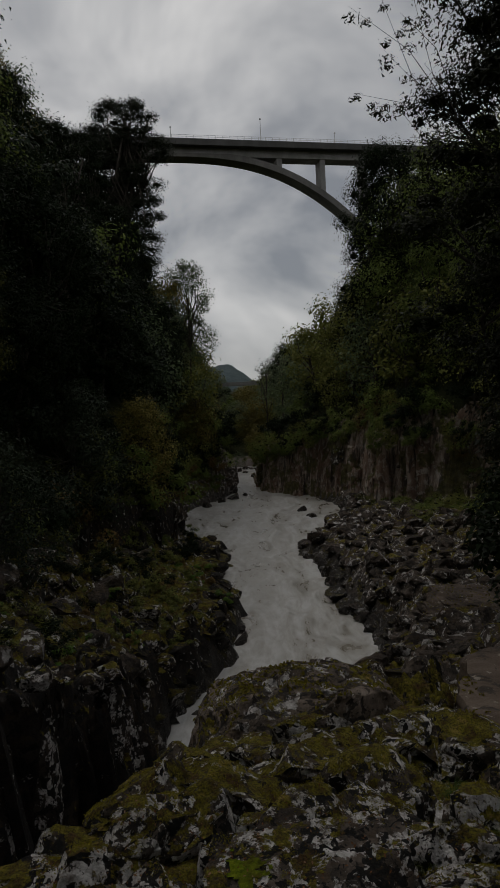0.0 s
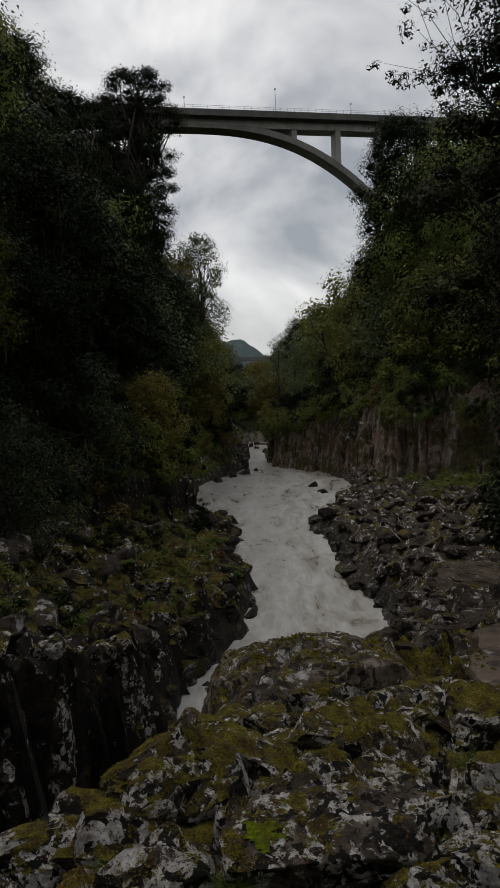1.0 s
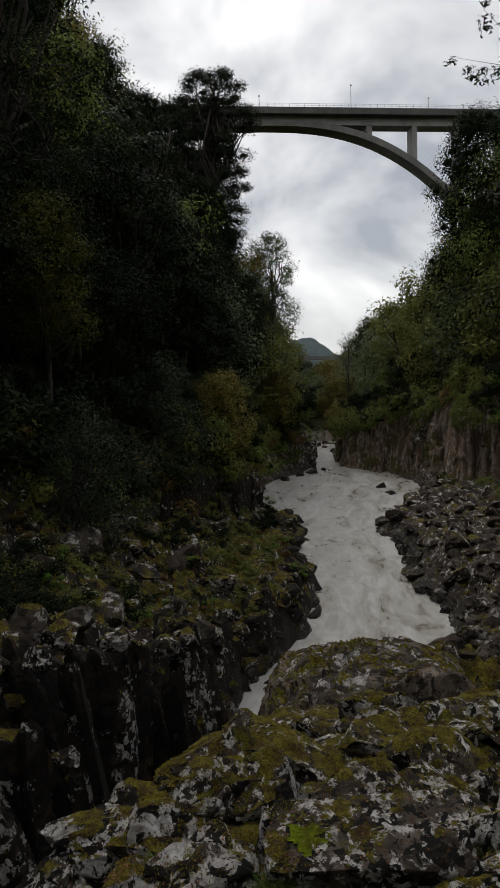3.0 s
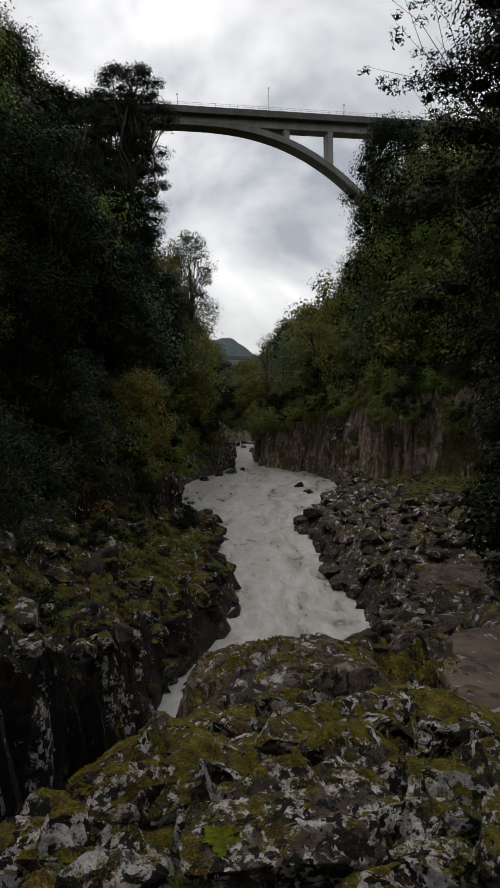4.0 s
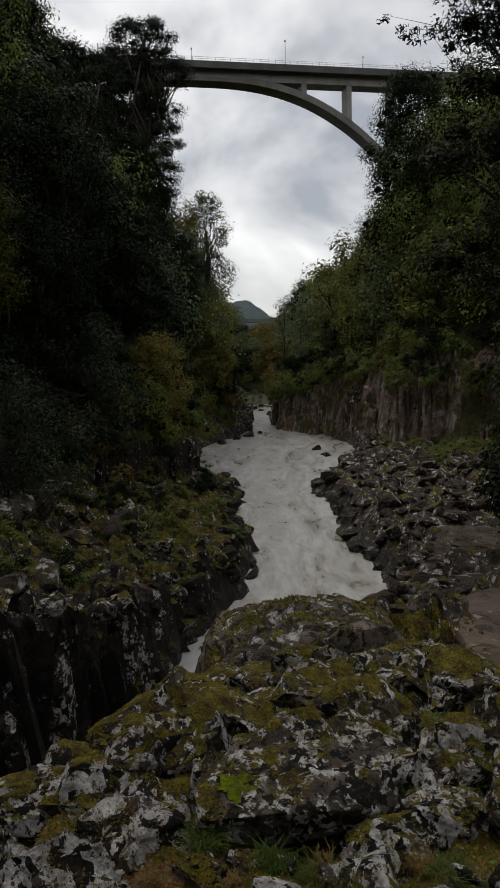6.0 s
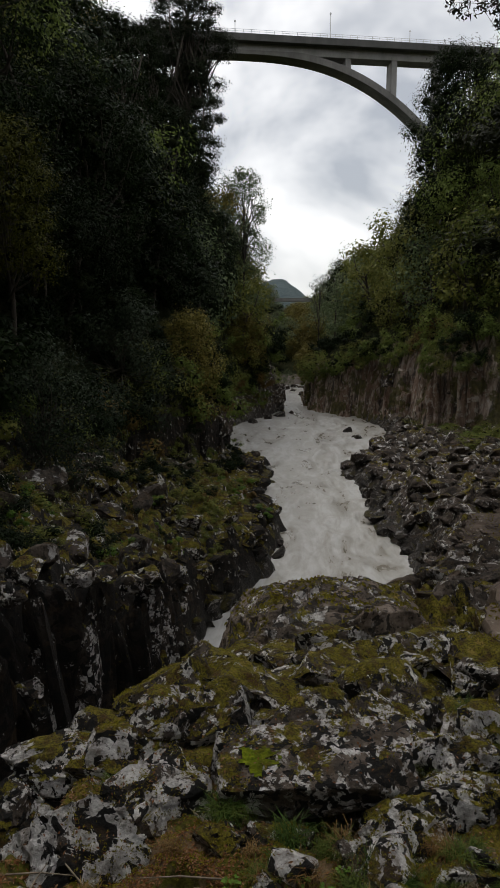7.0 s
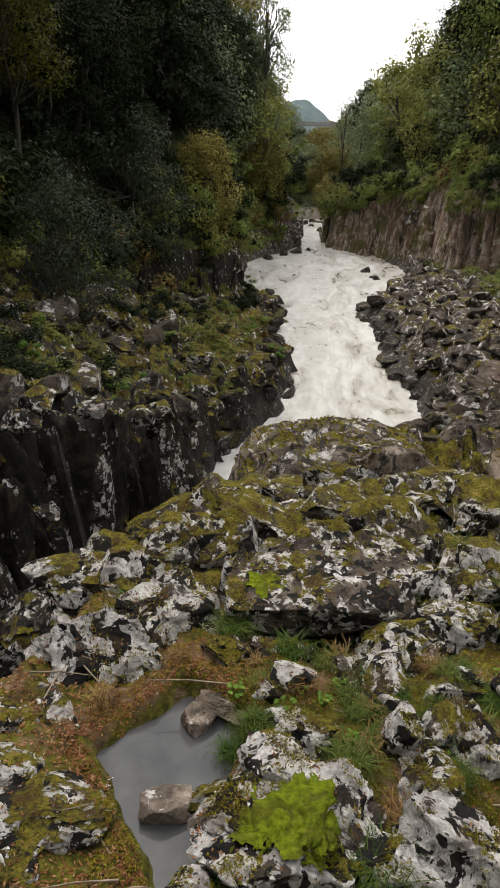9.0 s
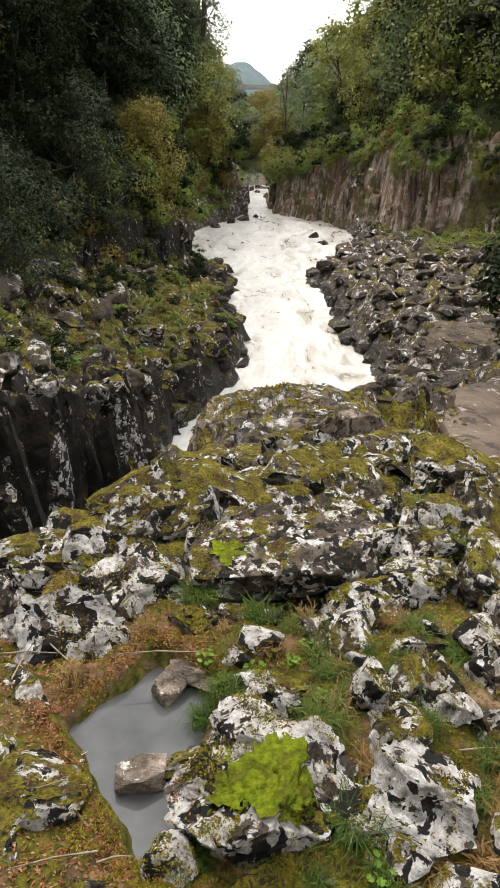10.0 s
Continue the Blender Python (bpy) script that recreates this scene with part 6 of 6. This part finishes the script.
def litter():
    rng = np.random.RandomState(16)
    n = 40000
    x = np.concatenate([rng.uniform(-1.05, 0.0, 16000), rng.uniform(-0.2, 1.2, 9000), rng.uniform(-0.75, -0.15, n - 25000)])
    y = np.concatenate([rng.uniform(1.1, 3.2, 25000), rng.uniform(1.3, 2.35, n - 25000)])
    rim = in_kite(x, y)
    near = (np.arange(n) < 25000) | (rim < 0.06 + 0.12 * rng.rand(n))
    x, y = x[near], y[near]
    ok = in_kite(x, y) > 0.03
    p, nrm = settle(TOP, x[ok], y[ok], 0.005)
    high = p[:, 2] - ground_height(p[:, 0], p[:, 1]) > 0.012
    ok = (nrm[:, 2] > 0.6) & (~high | (rng.rand(len(p)) < 0.10))
    p, nrm = p[ok], nrm[ok] + rng.normal(size=(ok.sum(), 3)) * 0.35
    tagged(new("leaf_litter", mesh_of("leaf_litter", *cards(rng, p, nrm, 0.016, 0.007), LITTER, False)), "brown fallen leaves and needles strewn over the ledge", "leaf litter", kind="stuff")


litter()


def sprout(x, y, size, seed, count=6):
    """A low plant with lobed leaves on thin stalks."""
    rng = np.random.RandomState(seed)
    root = new("leafy_sprout")
    root.location = (x, y, land(x, y))
    tagged(root, "low plant with fresh green lobed leaves", "plant", "sprouts on the ledge")
    for k in range(count):
        a = k * 2.4 + rng.uniform(-0.3, 0.3)
        tip = np.array((math.cos(a), math.sin(a), 0)) * size * rng.uniform(0.5, 1.1) + (0, 0, size * rng.uniform(0.9, 1.6))
        part("stalk", mesh_of("stalk", *tube([(0, 0, -0.02), tip * (0.5, 0.5, 0.7), tip], [0.002, 0.0016, 0.001], 4), FRESH), root)
        lobes = 7
        v, f = [(0, 0, 0)], []
        for i in range(2 * lobes + 1):
            b = math.pi * (0.9 * i / lobes - 0.9)
            rad = size * (0.42 if i % 2 else 0.27) * (0.75 + 0.25 * math.cos(b))
            v.append((rad * math.cos(b), rad * math.sin(b), 0.35 * abs(rad * math.sin(b)) - 0.1 * rad))
        f = [(0, i, i + 1) for i in range(1, 2 * lobes + 1)]
        leaf = part("leaf", mesh_of("leaf", v, f, FRESH, False), root)
        leaf.matrix_basis = pose(*tip, rng.uniform(-20, 20), rng.uniform(-20, 20), math.degrees(a) + 180)


for k, (x, y, size, count) in enumerate(((0.22, 1.42, 0.075, 4), (0.06, 2.05, 0.045, 6), (-0.12, 2.12, 0.04, 6), (0.47, 1.48, 0.045, 5), (0.42, 1.33, 0.05, 6), (0.02, 1.40, 0.04, 5), (-0.13, 1.60, 0.045, 7), (0.30, 1.98, 0.035, 5), (0.62, 1.28, 0.04, 6), (1.0, 2.95, 0.05, 6), (0.12, 2.16, 0.03, 7), (0.20, 2.10, 0.035, 7), (-0.02, 2.20, 0.03, 6), (0.26, 2.26, 0.03, 6), (-0.16, 1.52, 0.03, 7), (0.38, 1.44, 0.03, 6), (0.50, 1.38, 0.035, 6), (0.84, 1.50, 0.035, 6), (0.60, 1.95, 0.03, 6), (0.9, 2.4, 0.035, 6))):
    sprout(x, y, size * 0.9, 800 + k, count + 3)


def twigs():
    rng = np.random.RandomState(19)
    for k in range(34):
        x, y = (rng.uniform(-1.0, -0.1), rng.uniform(1.3, 2.6)) if k < 18 else (rng.uniform(0.1, 1.1), rng.uniform(1.4, 3.3))
        l, a = rng.uniform(0.08, 0.3), rng.uniform(0, 6.28)
        if in_kite(np.array([x, x + l * math.cos(a)]), np.array([y, y + l * math.sin(a)])).min() < 0.04:
            continue
        d = np.array((math.cos(a), math.sin(a), rng.uniform(-0.05, 0.25))) * l
        ob = new("twig", mesh_of("twig", *tube([(0, 0, 0), d * 0.5 + (0, 0, 0.01), d], [0.004, 0.003, 0.0015], 5), TWIG))
        ob.location = (x, y, land(x, y) + 0.01)
        tagged(ob, "thin dry twig lying on the ledge", "twig", "twigs on the ledge")


twigs()
